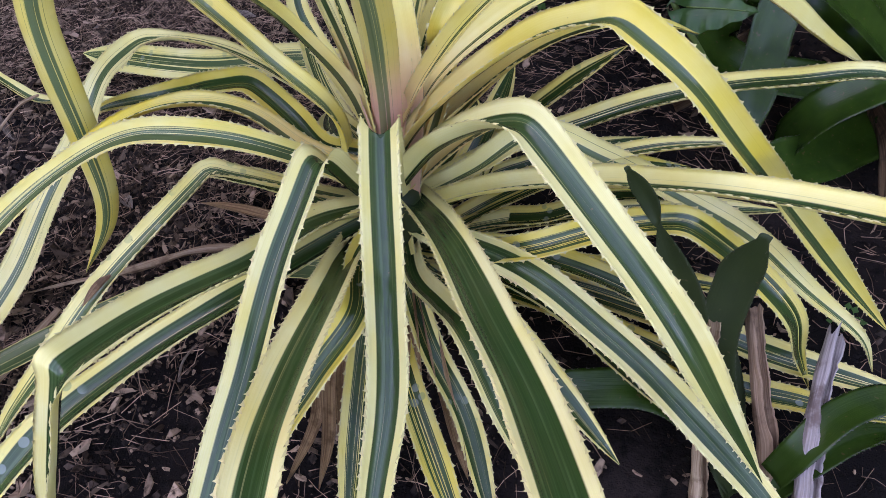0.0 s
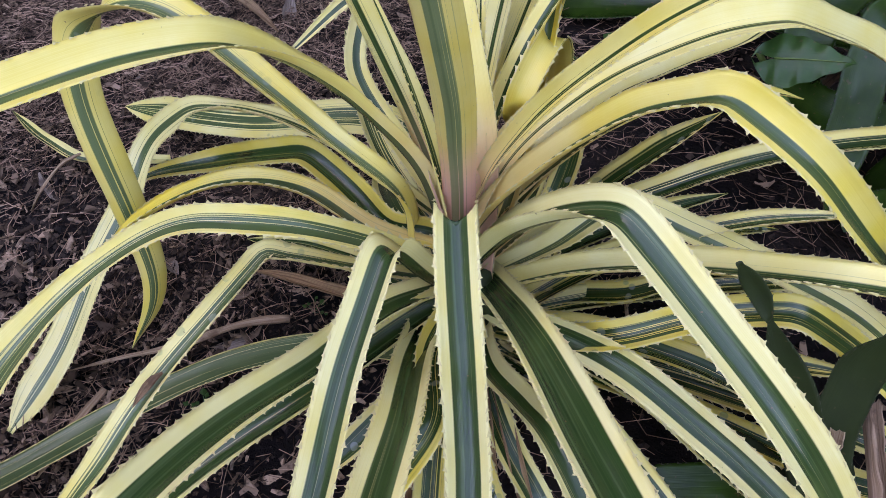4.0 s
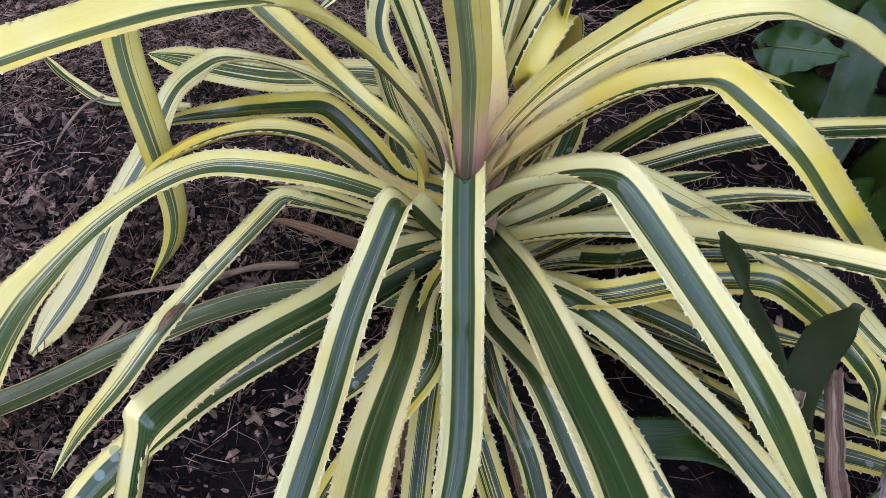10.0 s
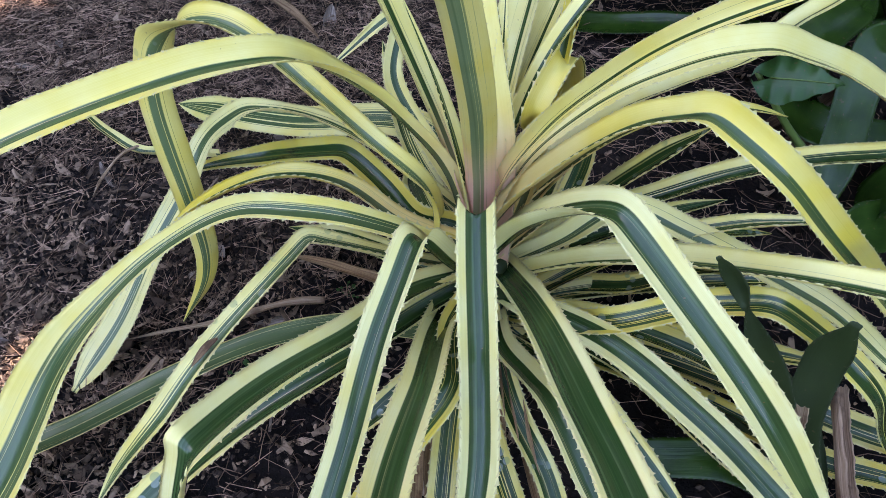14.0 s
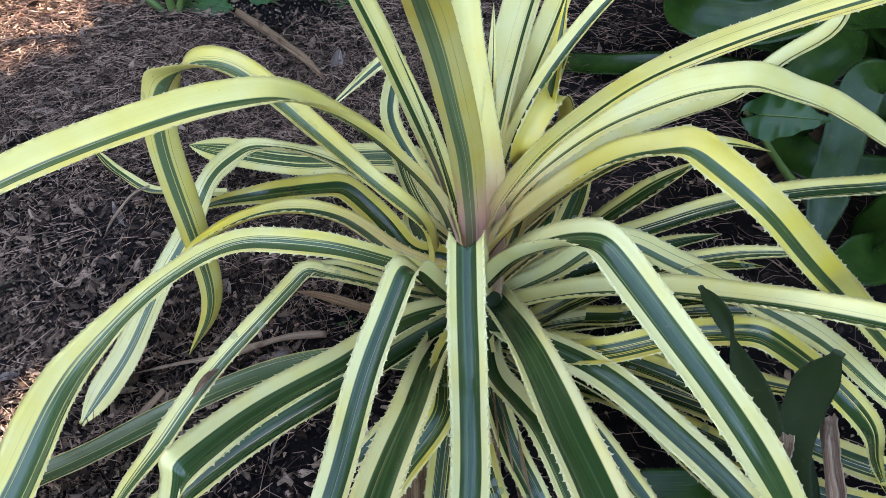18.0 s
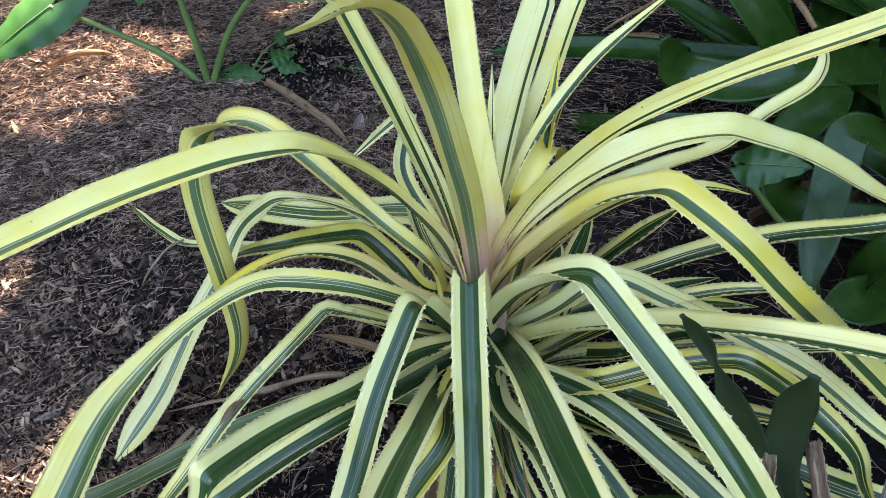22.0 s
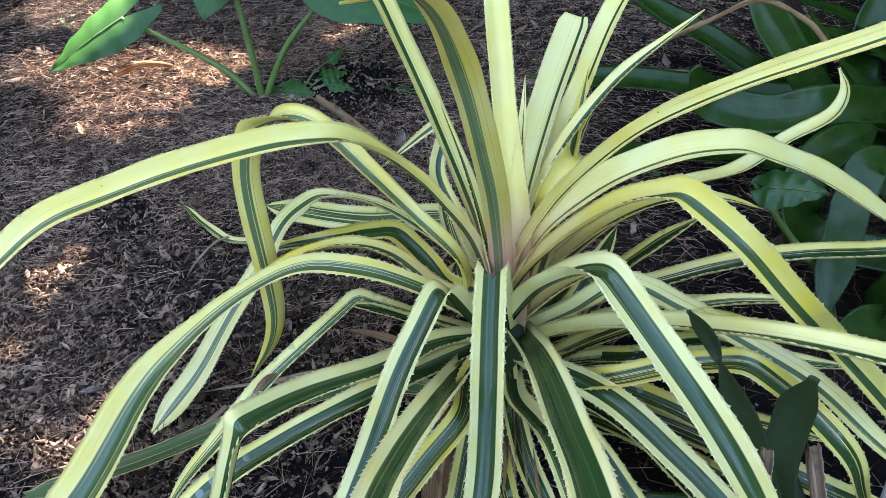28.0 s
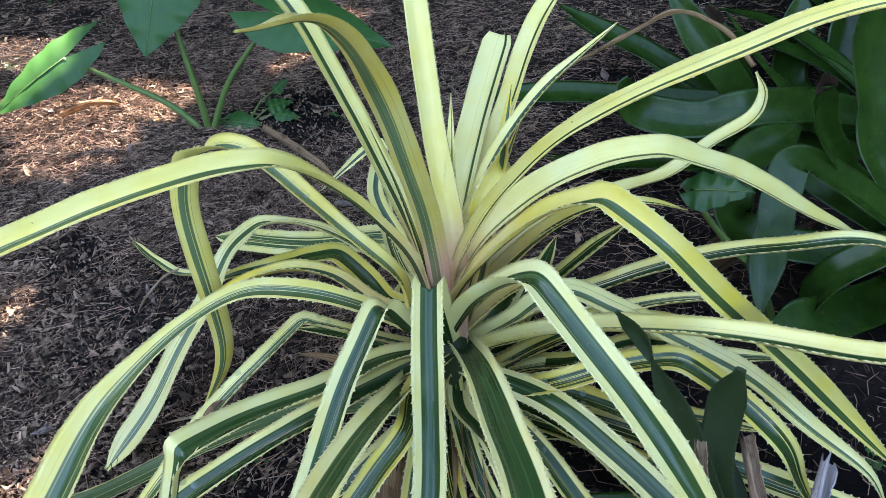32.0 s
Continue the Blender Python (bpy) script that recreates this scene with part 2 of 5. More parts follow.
SOIL = soil_material()
LOOKS = {
    "cream": variegated("cream_edged_leaf", 0.52, 0.14, streak=0.22),
    "cream_shiny": variegated("cream_edged_leaf", 0.52, 0.14, streak=0.22, gloss=0.55),
    "cream_left": variegated("cream_edged_leaf", 0.46, 0.12, 0.10, streak=0.35),
    "slim": variegated("slim_banded_leaf", 0.31, 0.30, streak=0.30),
    "slim_right": variegated("slim_banded_leaf", 0.36, 0.36, 0.17, streak=0.30),
    "arch": variegated("cream_edged_leaf", 0.44, 0.08, -0.10, streak=0.25, gloss=0.55),
    "long": variegated("long_golden_leaf", 0.14, 0.50, 0.10, streak=0.9, pink=0.4, see_through=0.12),
    "white": variegated("white_leaf", 0.10, 0.18, 0.45, pink=0.8, streak=0.5, see_through=0.12),
    "yellow": variegated("yellow_leaf", 0.02, 0.42, 0.97, pink=0.8, streak=0.15, see_through=0.12),
    "washed": variegated("washed_leaf", 0.24, 0.22, 0.05, streak=1.0, faded=1.0),
    "wide": variegated("broad_green_leaf", 0.64, 0.12, streak=0.12),
    "gold": variegated("golden_leaf", 0.32, 0.80, streak=0.35, pink=0.25, faded=0.4, see_through=0.12),
    "gold_right": variegated("golden_leaf", 0.31, 0.60, 0.20, streak=0.35, pink=0.25, faded=0.4, see_through=0.12),
    "gold_left": variegated("golden_leaf", 0.26, 0.50, -0.22, streak=0.35, pink=0.25, faded=0.4, see_through=0.12),
    "twisted": variegated("twisted_leaf", 0.52, 0.45, -0.12, streak=0.75, faded=0.6),
    "amber": variegated("amber_leaf", 0.02, 0.65, 0.97, streak=0.15, see_through=0.2),
    "pale_arch": variegated("pale_arching_leaf", 0.11, 0.30, 0.28, streak=0.55, pink=0.25, see_through=0.12),
    "aged": variegated("aged_golden_leaf", 0.32, 0.60, streak=0.8, faded=1.7, spots=0.3),
    "dim_gold": variegated("dark_golden_leaf", 0.48, 0.75, streak=0.30),
    "pale": variegated("pale_leaf", 0.13, 0.36, 0.22, pink=0.9, streak=0.5, see_through=0.12),
    # green lightened far beyond fading, standing in for light on its underside
    "centre": variegated("centre_leaf", 0.33, 0.50, pink=0.95, streak=0.7, faded=2.8, see_through=0.3),
    "striped": variegated("striped_leaf", 0.54, 0.45, streak=1.0),
    "old_striped": variegated("old_striped_leaf", 0.55, 0.70, streak=1.0, spots=0.6),
    "spotted": variegated("spotted_leaf", 0.62, 0.40, streak=0.4, spots=0.6),
    "grey_green": variegated("grey_green_leaf", 0.93, 0.30, streak=0.7, faded=1.2),
    "faded": variegated("faded_leaf", 0.50, 0.30, streak=1.0, faded=0.9, spots=0.4),
}
DARK = plain_leaf("dark_green_leaf", (0.011, 0.034, 0.005), (0.040, 0.092, 0.012), 0.22, through_light=0.22)
ROUND = plain_leaf("round_green_leaf", (0.016, 0.054, 0.010), (0.036, 0.10, 0.020), 0.34)
DULL = plain_leaf("dull_green_leaf", (0.014, 0.026, 0.005), (0.030, 0.050, 0.010), 0.58)
FRESH = plain_leaf("fresh_green_leaf", (0.025, 0.088, 0.017), (0.058, 0.155, 0.032), 0.36, through_light=0.3)
STALK = plain_leaf("green_stalk", (0.09, 0.16, 0.03), (0.17, 0.24, 0.06), 0.4)
SPINE = plain_leaf("spine", (0.55, 0.46, 0.17), (0.70, 0.62, 0.30), 0.5)
DARK_SPINE = plain_leaf("dark_spine", (0.03, 0.04, 0.02), (0.05, 0.06, 0.03), 0.5)
DRY = withered("dry_leaf", (0.15, 0.075, 0.035), (0.40, 0.26, 0.14), (0.10, 0.055, 0.03))
GREY_DRY = withered("withered_leaf", (0.12, 0.085, 0.065), (0.34, 0.27, 0.21), (0.07, 0.045, 0.035))
CHIP = dry_stuff("bark_chip", (0.016, 0.009, 0.006), (0.47, 0.315, 0.205), 90.0, skew=1.5)
NEEDLE = dry_stuff("pine_needle", (0.022, 0.011, 0.006), (0.60, 0.385, 0.26), 20.0, skew=1.8)
CLOD = dry_stuff("soil_crumb", (0.008, 0.006, 0.005), (0.085, 0.058, 0.042), 90.0, skew=1.6)
TAN = withered("tan_dead_leaf", (0.20, 0.11, 0.05), (0.46, 0.29, 0.14), (0.13, 0.07, 0.03))
PALE = withered("pale_dead_leaf", (0.27, 0.165, 0.09), (0.52, 0.38, 0.24), (0.14, 0.08, 0.045))
ROTTEN = withered("rotten_tip", (0.020, 0.010, 0.006), (0.060, 0.032, 0.018), (0.012, 0.007, 0.005))
UNDER = withered("rotting_leaf", (0.06, 0.032, 0.016), (0.19, 0.115, 0.062), (0.035, 0.02, 0.012))
STUB = withered("brown_dead_stalk", (0.20, 0.12, 0.065), (0.36, 0.235, 0.15), (0.09, 0.05, 0.03))
PALE_STUB = withered("pale_dead_stalk", (0.22, 0.18, 0.16), (0.42, 0.36, 0.33), (0.12, 0.08, 0.065))
BARK = dry_stuff("tree_bark", (0.08, 0.06, 0.045), (0.14, 0.11, 0.085), 25.0, per_island=False)

# ---- mesh helpers ----


def part(name, verts, faces, mat, parent=None, label="", uvs=None, smooth=True):
    me = bpy.data.meshes.new(name)
    me.from_pydata(verts, [], faces)
    me.materials.append(mat)
    if uvs is not None:
        layer = me.uv_layers.new(name="UVMap")
        index = np.empty(len(me.loops), dtype=np.int32)
        me.loops.foreach_get("vertex_index", index)
        layer.data.foreach_set("uv", np.asarray(uvs, dtype=np.float32)[index].ravel())
    if smooth:
        me.polygons.foreach_set("use_smooth", [True] * len(me.polygons))
    me.update()
    ob = new(name, me)
    if parent is not None:
        ob.parent = parent
    if label:
        tagged(ob, label)
    return ob


def thing(name, place, label, category, group="", kind=""):
    ob = new(name)
    ob.location = place
    ob.empty_display_size = 0.05
    return tagged(ob, label, category, group, kind)


def spline(points, steps=8):
    c = [Vector(p) for p in points]
    if len(c) == 2:
        return [c[0].lerp(c[1], i / steps) for i in range(steps + 1)]
    d = [2 * c[0] - c[1], *c, 2 * c[-1] - c[-2]]
    out = []
    for i in range(len(c) - 1):
        p0, p1, p2, p3 = d[i:i + 4]
        for k in range(steps):
            u = k / steps
            out.append(0.5 * (2 * p1 + (p2 - p0) * u + (2 * p0 - 5 * p1 + 4 * p2 - p3) * u * u + (3 * p1 - p0 - 3 * p2 + p3) * u ** 3))
    out.append(c[-1])
    return out


def even(points, step):
    """The same line with points at even distances, and the distance of each."""
    p = np.array([tuple(v) for v in points])
    run = np.concatenate(([0], np.cumsum(np.linalg.norm(np.diff(p, axis=0), axis=1))))
    n = max(8, int(run[-1] / step))
    s = np.linspace(0, run[-1], n + 1)
    return np.stack([np.interp(s, run, p[:, k]) for k in range(3)], 1), s


def frames_along(p, first):
    """Tangents and side directions, carried along without twisting."""
    tan = np.gradient(p, axis=0)
    tan /= np.linalg.norm(tan, axis=1, keepdims=True)
    side = np.empty_like(p)
    b = np.array(first, dtype=float)
    for i, t in enumerate(tan):
        b = b - t * (b @ t)
        b /= np.linalg.norm(b)
        side[i] = b
    return tan, side


def profile(q, foot, taper, blunt):
    """Relative width of a strap leaf at q of its length."""
    w = foot + (1 - foot) * min(1.0, q / 0.3) ** 0.8
    if q > taper:
        k = (q - taper) / (1 - taper)
        w *= max(blunt, (1 - k ** 1.6) ** 0.9) if k < 1 else blunt
    return w


TOOTH = ((-1, 0, 0), (1, 0, 0), (0, 0, 0.8), (0, 0, -1.3), (0.1, 0.55, 0), (0.2, 1, 0))
TOOTH_FACES = ((0, 2, 4), (2, 1, 4), (1, 3, 4), (3, 0, 4), (2, 4, 5), (1, 5, 4), (3, 5, 4))
SPINE_MESH = {}


def spine(leaf, o, out, t, nn, h, base, mat):
    """One spine on the edge of a leaf, with a mesh shared by all of them."""
    if mat.name not in SPINE_MESH:
        me = bpy.data.meshes.new("spine")
        me.from_pydata([(x, y, z) for x, y, z in TOOTH], [], TOOTH_FACES)
        me.materials.append(mat)
        SPINE_MESH[mat.name] = me
    ob = new("spine", SPINE_MESH[mat.name])
    ob.parent = leaf
    m = np.stack([t * base, (out + t * 0.6) * h, nn * 0.001, o], 1)
    ob.matrix_local = Matrix([list(row) for row in m] + [[0, 0, 0, 1]])
    return ob


def n_of(a):
    return len(a)


def strap(name, points, kink, width, look_of, parent, gutter=0.28, roll=(0,), foot=0.85, taper=0.70, blunt=0.03, reach=0.0,
          spines=1.0, spine_mat=None, label="", thick=0.0016, wave=1.0, gap=0.0125, face=(), turn_over=0.06, hint=(), hint2=(), single=False, soften=1, grow=0.0, spread=(1,)):
    """A channelled strap leaf through the points, sharply folded at the point number kink, with toothed edges."""
    r = random.Random(name + str(points[-1]))
    pts = [Vector(p) for p in points]
    if reach:
        d = (pts[-1] - pts[-2]).normalized()
        d = (d + Vector((0, 0, -0.5))).normalized()
        pts.append(pts[-1] + d * reach)
        pts[-1].z = max(pts[-1].z, 0.012)
    line = spline(pts) if not kink else spline(pts[:kink + 1]) + spline(pts[kink:])[1:]
    p, s = even(line, 0.008)
    for _ in range(soften):
        p[1:-1] = 0.25 * p[:-2] + 0.5 * p[1:-1] + 0.25 * p[2:]
    # slight natural waver
    seed = r.random() * 50
    for i in range(len(p)):
        q = s[i] / s[-1]
        p[i] += np.array(noise.noise_vector((seed, s[i] * 7, 0))) * 0.0025 * wave * min(1, 4 * q)
    away = p[-1] - p[0]
    side0 = np.array((away[1], -away[0], 0.0))
    if np.linalg.norm(side0) < 0.02:
        side0 = np.array((1.0, 0, 0))
    if face:
        side0 = np.array(face[0], dtype=float)
    tan, side = frames_along(p, side0)
    if kink:
        fold = np.array(tuple(pts[kink]))
        at = int(np.argmin(((p - fold) ** 2).sum(1)))
        away = p[-1] - p[at]
        side2 = np.array((away[1], -away[0], 0.0))
        if face and len(face) > 1:
            side2 = np.array(face[1], dtype=float)
        elif np.linalg.norm(side2) < 0.05:
            side2 = side[at].copy()
        elif side2 @ side[at] < 0:
            side2 = -side2
        side2 = side2 / np.linalg.norm(side2)
        for i in range(n_of(p)):
            k = min(1.0, max(0.0, (s[i] - s[at]) / turn_over + 0.5))
            k = k * k * (3 - 2 * k)
            b = side[i] * (1 - k) + side2 * k
            b = b - tan[i] * (b @ tan[i])
            side[i] = b / np.linalg.norm(b)
    for hinted, first in ((hint, 0), (hint2, 1)):
        if hinted:
            start = s[at] if first and kink else 0.0
            for i in range(n_of(p)):
                k = min(1.0, max(0.0, (s[i] - start) / turn_over + (0.5 if first else 0.0)))
                k = k * k * (3 - 2 * k)
                want = np.cross(tan[i], np.array(hinted, dtype=float))
                b = side[i] * (1 - k) + want / np.linalg.norm(want) * k
                b = b - tan[i] * (b @ tan[i])
                side[i] = b / np.linalg.norm(b)
    cols = np.array((-1, -0.8, -0.55, -0.25, 0, 0.25, 0.55, 0.8, 1))
    nc, n = len(cols), len(p)
    top, under, uvs = [], [], []
    rolls = np.interp(np.linspace(0, 1, n), np.linspace(0, 1, len(roll)), roll) if len(roll) > 1 else np.full(n, float(roll[0]))
    edges = [[], []]
    for i in range(n):
        q = s[i] / s[-1]
        a = radians(rolls[i])
        nrm = np.cross(side[i], tan[i])
        b, nn = side[i] * math.cos(a) + nrm * math.sin(a), nrm * math.cos(a) - side[i] * math.sin(a)
        w = 0.5 * width * (1 + grow * q * q) * np.interp(q, np.linspace(0, 1, len(spread)), spread) * profile(q, foot, taper, blunt) * (1 + 0.05 * noise.noise((seed + 9, s[i] * 9, 0)))
        g = gutter * (1.3 - 0.5 * q)
        for j, c in enumerate(cols):
            ripple = 0.0022 * wave * noise.noise((seed + c * 3, s[i] * 16, 4.0)) * abs(c)
            lift = g * w * (0.55 * c * c + 0.45 * abs(c)) * 2.0 - g * w * 0.75
            place = p[i] + b * (w * c * (1 - 0.25 * g * abs(c))) + nn * (lift + ripple)
            top.append(place)
            under.append(place - nn * thick * (1.0 - 0.75 * abs(c) ** 4))
            uvs.append((0.5 + 0.5 * c, s[i]))
        edges[0].append((top[-nc], -b, tan[i], nn, w))
        edges[1].append((top[-1], b, tan[i], nn, w))
    faces = []
    m = n * nc
    for i in range(n - 1):
        for j in range(nc - 1):
            k = i * nc + j
            faces.append((k, k + nc, k + nc + 1, k + 1))
            faces.append((m + k, m + k + 1, m + k + nc + 1, m + k + nc))
        k, e = i * nc, i * nc + nc - 1
        faces.append((k, m + k, m + k + nc, k + nc))
        faces.append((e, e + nc, m + e + nc, m + e))
    faces.append(tuple(range(nc)) + tuple(m + j for j in reversed(range(nc))))
    e = (n - 1) * nc
    faces.append(tuple(e + j for j in reversed(range(nc))) + tuple(m + e + j for j in range(nc)))
    leaf = part("leaf", top + under, faces, look_of, parent, label, uvs + uvs)
    if spines:
        vs, fs = [], []
        for edge in edges:
            run = r.uniform(0.02, 0.04)
            while run < s[-1] - 0.02:
                i = min(n - 2, int(np.searchsorted(s, run)))
                o, out, t, nn, w = edge[i]
                if w > 0.006:
                    h = r.uniform(0.0024, 0.0048) * spines
                    base = 0.0050 * r.uniform(0.8, 1.3) * spines
                    o = o + (run - s[i]) * t - out * 0.0012
                    if single:
                        spine(leaf, o, out, t, nn, h, base, spine_mat or SPINE)
                    else:
                        k = len(vs)
                        vs += [o + t * (x * base) + nn * (z * 0.001) + (out + t * (y * 0.5 + 0.15)) * (y * h) for x, y, z in TOOTH]
                        fs += [tuple(k + j for j in f) for f in TOOTH_FACES]
                run += gap * r.uniform(0.65, 1.45)
        if not single:
            tagged(part("spine_fringe", vs, fs, spine_mat or SPINE, leaf, smooth=False), kind="stuff")
    return leaf


def tube(name, points, radii, mat, parent=None, sides=8, label=""):
    p, s = even(spline(points), 0.02)
    tan, side = frames_along(p, (0.3, 0.9, 0.2))
    vs, fs, uvs = [], [], []
    for i in range(len(p)):
        q = s[i] / s[-1]
        r = np.interp(q, np.linspace(0, 1, len(radii)), radii)
        up = np.cross(tan[i], side[i])
        for j in range(sides):
            a = 2 * math.pi * j / sides
            vs.append(p[i] + (side[i] * math.cos(a) + up * math.sin(a)) * r)
            uvs.append((j / sides, s[i]))
    for i in range(len(p) - 1):
        for j in range(sides):
            k = i * sides
            fs.append((k + j, k + (j + 1) % sides, k + sides + (j + 1) % sides, k + sides + j))
    fs.append(tuple(reversed(range(sides))))
    fs.append(tuple(range(len(vs) - sides, len(vs))))
    return part(name, vs, fs, mat, parent, label, uvs)


# ---- ground ----


def slope(y):
    """The bed rises gently away from the path."""
    return 0.10 * min(2.2, max(-1.2, y - 1.05))


def ground_height(x, y):
    far = max(0.0, math.hypot(x + 0.3, y - 1.2) - 3.0)
    damp = 1 / (1 + far)
    h = 0.030 * noise.noise((x * 1.6, y * 1.6, 0)) + 0.012 * noise.noise((x * 6, y * 6, 3)) + 0.006 * noise.noise((x * 17, y * 17, 5))
    mound = 0.035 * math.exp(-((x + 0.02) ** 2 + (y - 0.8) ** 2) / 0.10)
    return (h - 0.012) * damp + mound + slope(y)


def steps(a, b, fine, grow, limit):
    mid = list(np.arange(a, b + fine / 2, fine))
    lo, hi, d = mid[0], mid[-1], fine
    left, right = [], []
    while hi < limit:
        d *= grow
        hi += d
        lo -= d
        right.append(hi)
        left.append(lo)
    return left[::-1] + mid + right


gx, gy = steps(-2.8, 1.6, 0.025, 1.25, 120), steps(0.0, 3.6, 0.025, 1.25, 120)
verts = [(x, y, ground_height(x, y)) for y in gy for x in gx]
nx = len(gx)
faces = [(j * nx + i, j * nx + i + 1, (j + 1) * nx + i + 1, (j + 1) * nx + i) for j in range(len(gy) - 1) for i in range(nx - 1)]
tagged(part("ground", verts, faces, SOIL), "dark crumbly garden soil under pine needles and bark mulch", "ground", kind="structure")

# ---- the variegated plant ----
plant = thing("variegated_bromeliad", AXIS, "large rosette of green and cream striped spiny strap leaves", "bromeliad")


def leaf(points, kink=0, width=0.052, look_of="cream", **kw):
    local = [Vector(p) - AXIS for p in points]
    ob = strap("leaf", local, kink, width, LOOKS[look_of], plant, **kw)
    return ob


leaf([(-0.061, 0.770, 0.200), (-0.066, 0.736, 0.299), (-0.071, 0.703, 0.398), (-0.065, 0.579, 0.298), (-0.061, 0.477, 0.200), (-0.078, 0.375, 0.105), (-0.086, 0.269, 0.010)], 2, 0.05, "cream_shiny", gutter=0.38, reach=0.05, taper=0.6, blunt=0.2, single=True)
leaf([(-0.072, 0.774, 0.195), (-0.090, 0.733, 0.258), (-0.112, 0.699, 0.320), (-0.139, 0.681, 0.380), (-0.172, 0.580, 0.333), (-0.200, 0.459, 0.269), (-0.235, 0.352, 0.189), (-0.273, 0.250, 0.108)], 3, 0.0455, "cream_shiny", reach=0.05, gutter=0.38, soften=6, single=True)
leaf([(-0.056, 0.773, 0.197), (-0.127, 0.762, 0.274), (-0.204, 0.739, 0.336), (-0.288, 0.718, 0.374), (-0.384, 0.731, 0.358), (-0.495, 0.706, 0.295), (-0.587, 0.645, 0.226), (-0.651, 0.594, 0.147), (-0.706, 0.514, 0.060)], 0, 0.031, "twisted", spread=(1, 1.05, 1.1, 1.15, 1.1, 1.0, 1.4, 2.4, 3.1, 3.2, 3.2), gutter=0.26, taper=0.95, blunt=0.4, reach=0.15, hint2=(-0.2, -0.5, 0.8), turn_over=0.3, soften=14)
leaf([(-0.075, 0.797, 0.181), (-0.150, 0.788, 0.211), (-0.225, 0.777, 0.245), (-0.298, 0.766, 0.277), (-0.360, 0.678, 0.250), (-0.417, 0.601, 0.217), (-0.466, 0.551, 0.166), (-0.528, 0.517, 0.099), (-0.582, 0.494, 0.020)], 3, 0.031, "faded", grow=0.4, gutter=0.3, hint2=(-0.3, -0.4, 0.8))
leaf([(-0.071, 0.771, 0.212), (-0.154, 0.691, 0.259), (-0.217, 0.589, 0.295), (-0.281, 0.483, 0.349), (-0.320, 0.376, 0.399), (-0.346, 0.356, 0.315), (-0.373, 0.340, 0.227)], 4, 0.05, "cream", reach=0.25, soften=5)
leaf([(-0.056, 0.764, 0.217), (-0.137, 0.686, 0.231), (-0.226, 0.590, 0.245), (-0.335, 0.508, 0.229), (-0.427, 0.405, 0.212)], 0, 0.047, "spotted", reach=0.2)
leaf([(-0.098, 0.766, 0.182), (-0.118, 0.624, 0.256), (-0.122, 0.501, 0.331), (-0.136, 0.368, 0.381), (-0.138, 0.243, 0.422)], 0, 0.048, "cream", reach=0.2, single=True)
leaf([(-0.059, 0.759, 0.214), (-0.098, 0.653, 0.239), (-0.096, 0.553, 0.254), (-0.145, 0.496, 0.211), (-0.200, 0.438, 0.147)], 0, 0.04, "old_striped", reach=0.15)
leaf([(-0.065, 0.770, 0.199), (-0.096, 0.639, 0.136), (-0.108, 0.508, 0.073), (-0.116, 0.377, 0.010)], 0, 0.04, "striped")
leaf([(-0.047, 0.784, 0.218), (-0.008, 0.654, 0.290), (0.034, 0.505, 0.337), (0.075, 0.348, 0.371), (0.099, 0.191, 0.400)], 0, 0.058, "wide", reach=0.3, single=True)
leaf([(-0.066, 0.775, 0.203), (-0.047, 0.695, 0.155), (-0.018, 0.619, 0.107), (0.027, 0.541, 0.059), (0.059, 0.434, 0.011)], 0, 0.038, "spotted", reach=0.05)
leaf([(-0.051, 0.762, 0.164), (-0.037, 0.674, 0.182), (-0.002, 0.607, 0.201), (0.032, 0.533, 0.221)], 0, 0.04, "cream_left", reach=0.2)
leaf([(-0.050, 0.763, 0.186), (0.093, 0.659, 0.212), (0.195, 0.579, 0.183), (0.288, 0.494, 0.135), (0.376, 0.401, 0.081)], 0, 0.045, "cream", reach=0.1, hint=(0.2, -0.7, 0.5), gutter=0.26)
leaf([(-0.062, 0.769, 0.243), (-0.014, 0.735, 0.339), (0.044, 0.687, 0.415), (0.082, 0.653, 0.442), (0.132, 0.590, 0.408), (0.188, 0.534, 0.359), (0.246, 0.481, 0.291), (0.301, 0.444, 0.207), (0.359, 0.418, 0.116)], 3, 0.052, "arch", gutter=0.38, soften=4, turn_over=0.1, hint2=(0.1, -0.6, 0.8), single=True)
leaf([(-0.073, 0.772, 0.269), (-0.011, 0.765, 0.377), (0.088, 0.745, 0.481), (0.173, 0.713, 0.530), (0.256, 0.668, 0.476), (0.356, 0.678, 0.359), (0.444, 0.720, 0.244), (0.540, 0.727, 0.133), (0.651, 0.709, 0.013)], 3, 0.044, "gold_right", taper=0.8, soften=5, hint2=(-0.1, -0.6, 0.75))
leaf([(-0.066, 0.766, 0.247), (-0.025, 0.798, 0.377), (0.062, 0.816, 0.465), (0.173, 0.822, 0.525), (0.271, 0.845, 0.528), (0.389, 0.900, 0.454), (0.516, 0.949, 0.355), (0.642, 1.020, 0.257)], 4, 0.048, "pale_arch", taper=0.75, soften=8, hint=(0, -0.42, 0.9), turn_over=0.3, spines=0.6)
leaf([(-0.077, 0.798, 0.226), (-0.032, 0.784, 0.389), (0.055, 0.730, 0.547), (0.153, 0.673, 0.659), (0.289, 0.615, 0.751), (0.444, 0.557, 0.824)], 0, 0.0265, "long", reach=0.2, gutter=0.32, hint=(0, -0.55, 0.8), turn_over=0.3, spines=0.6)
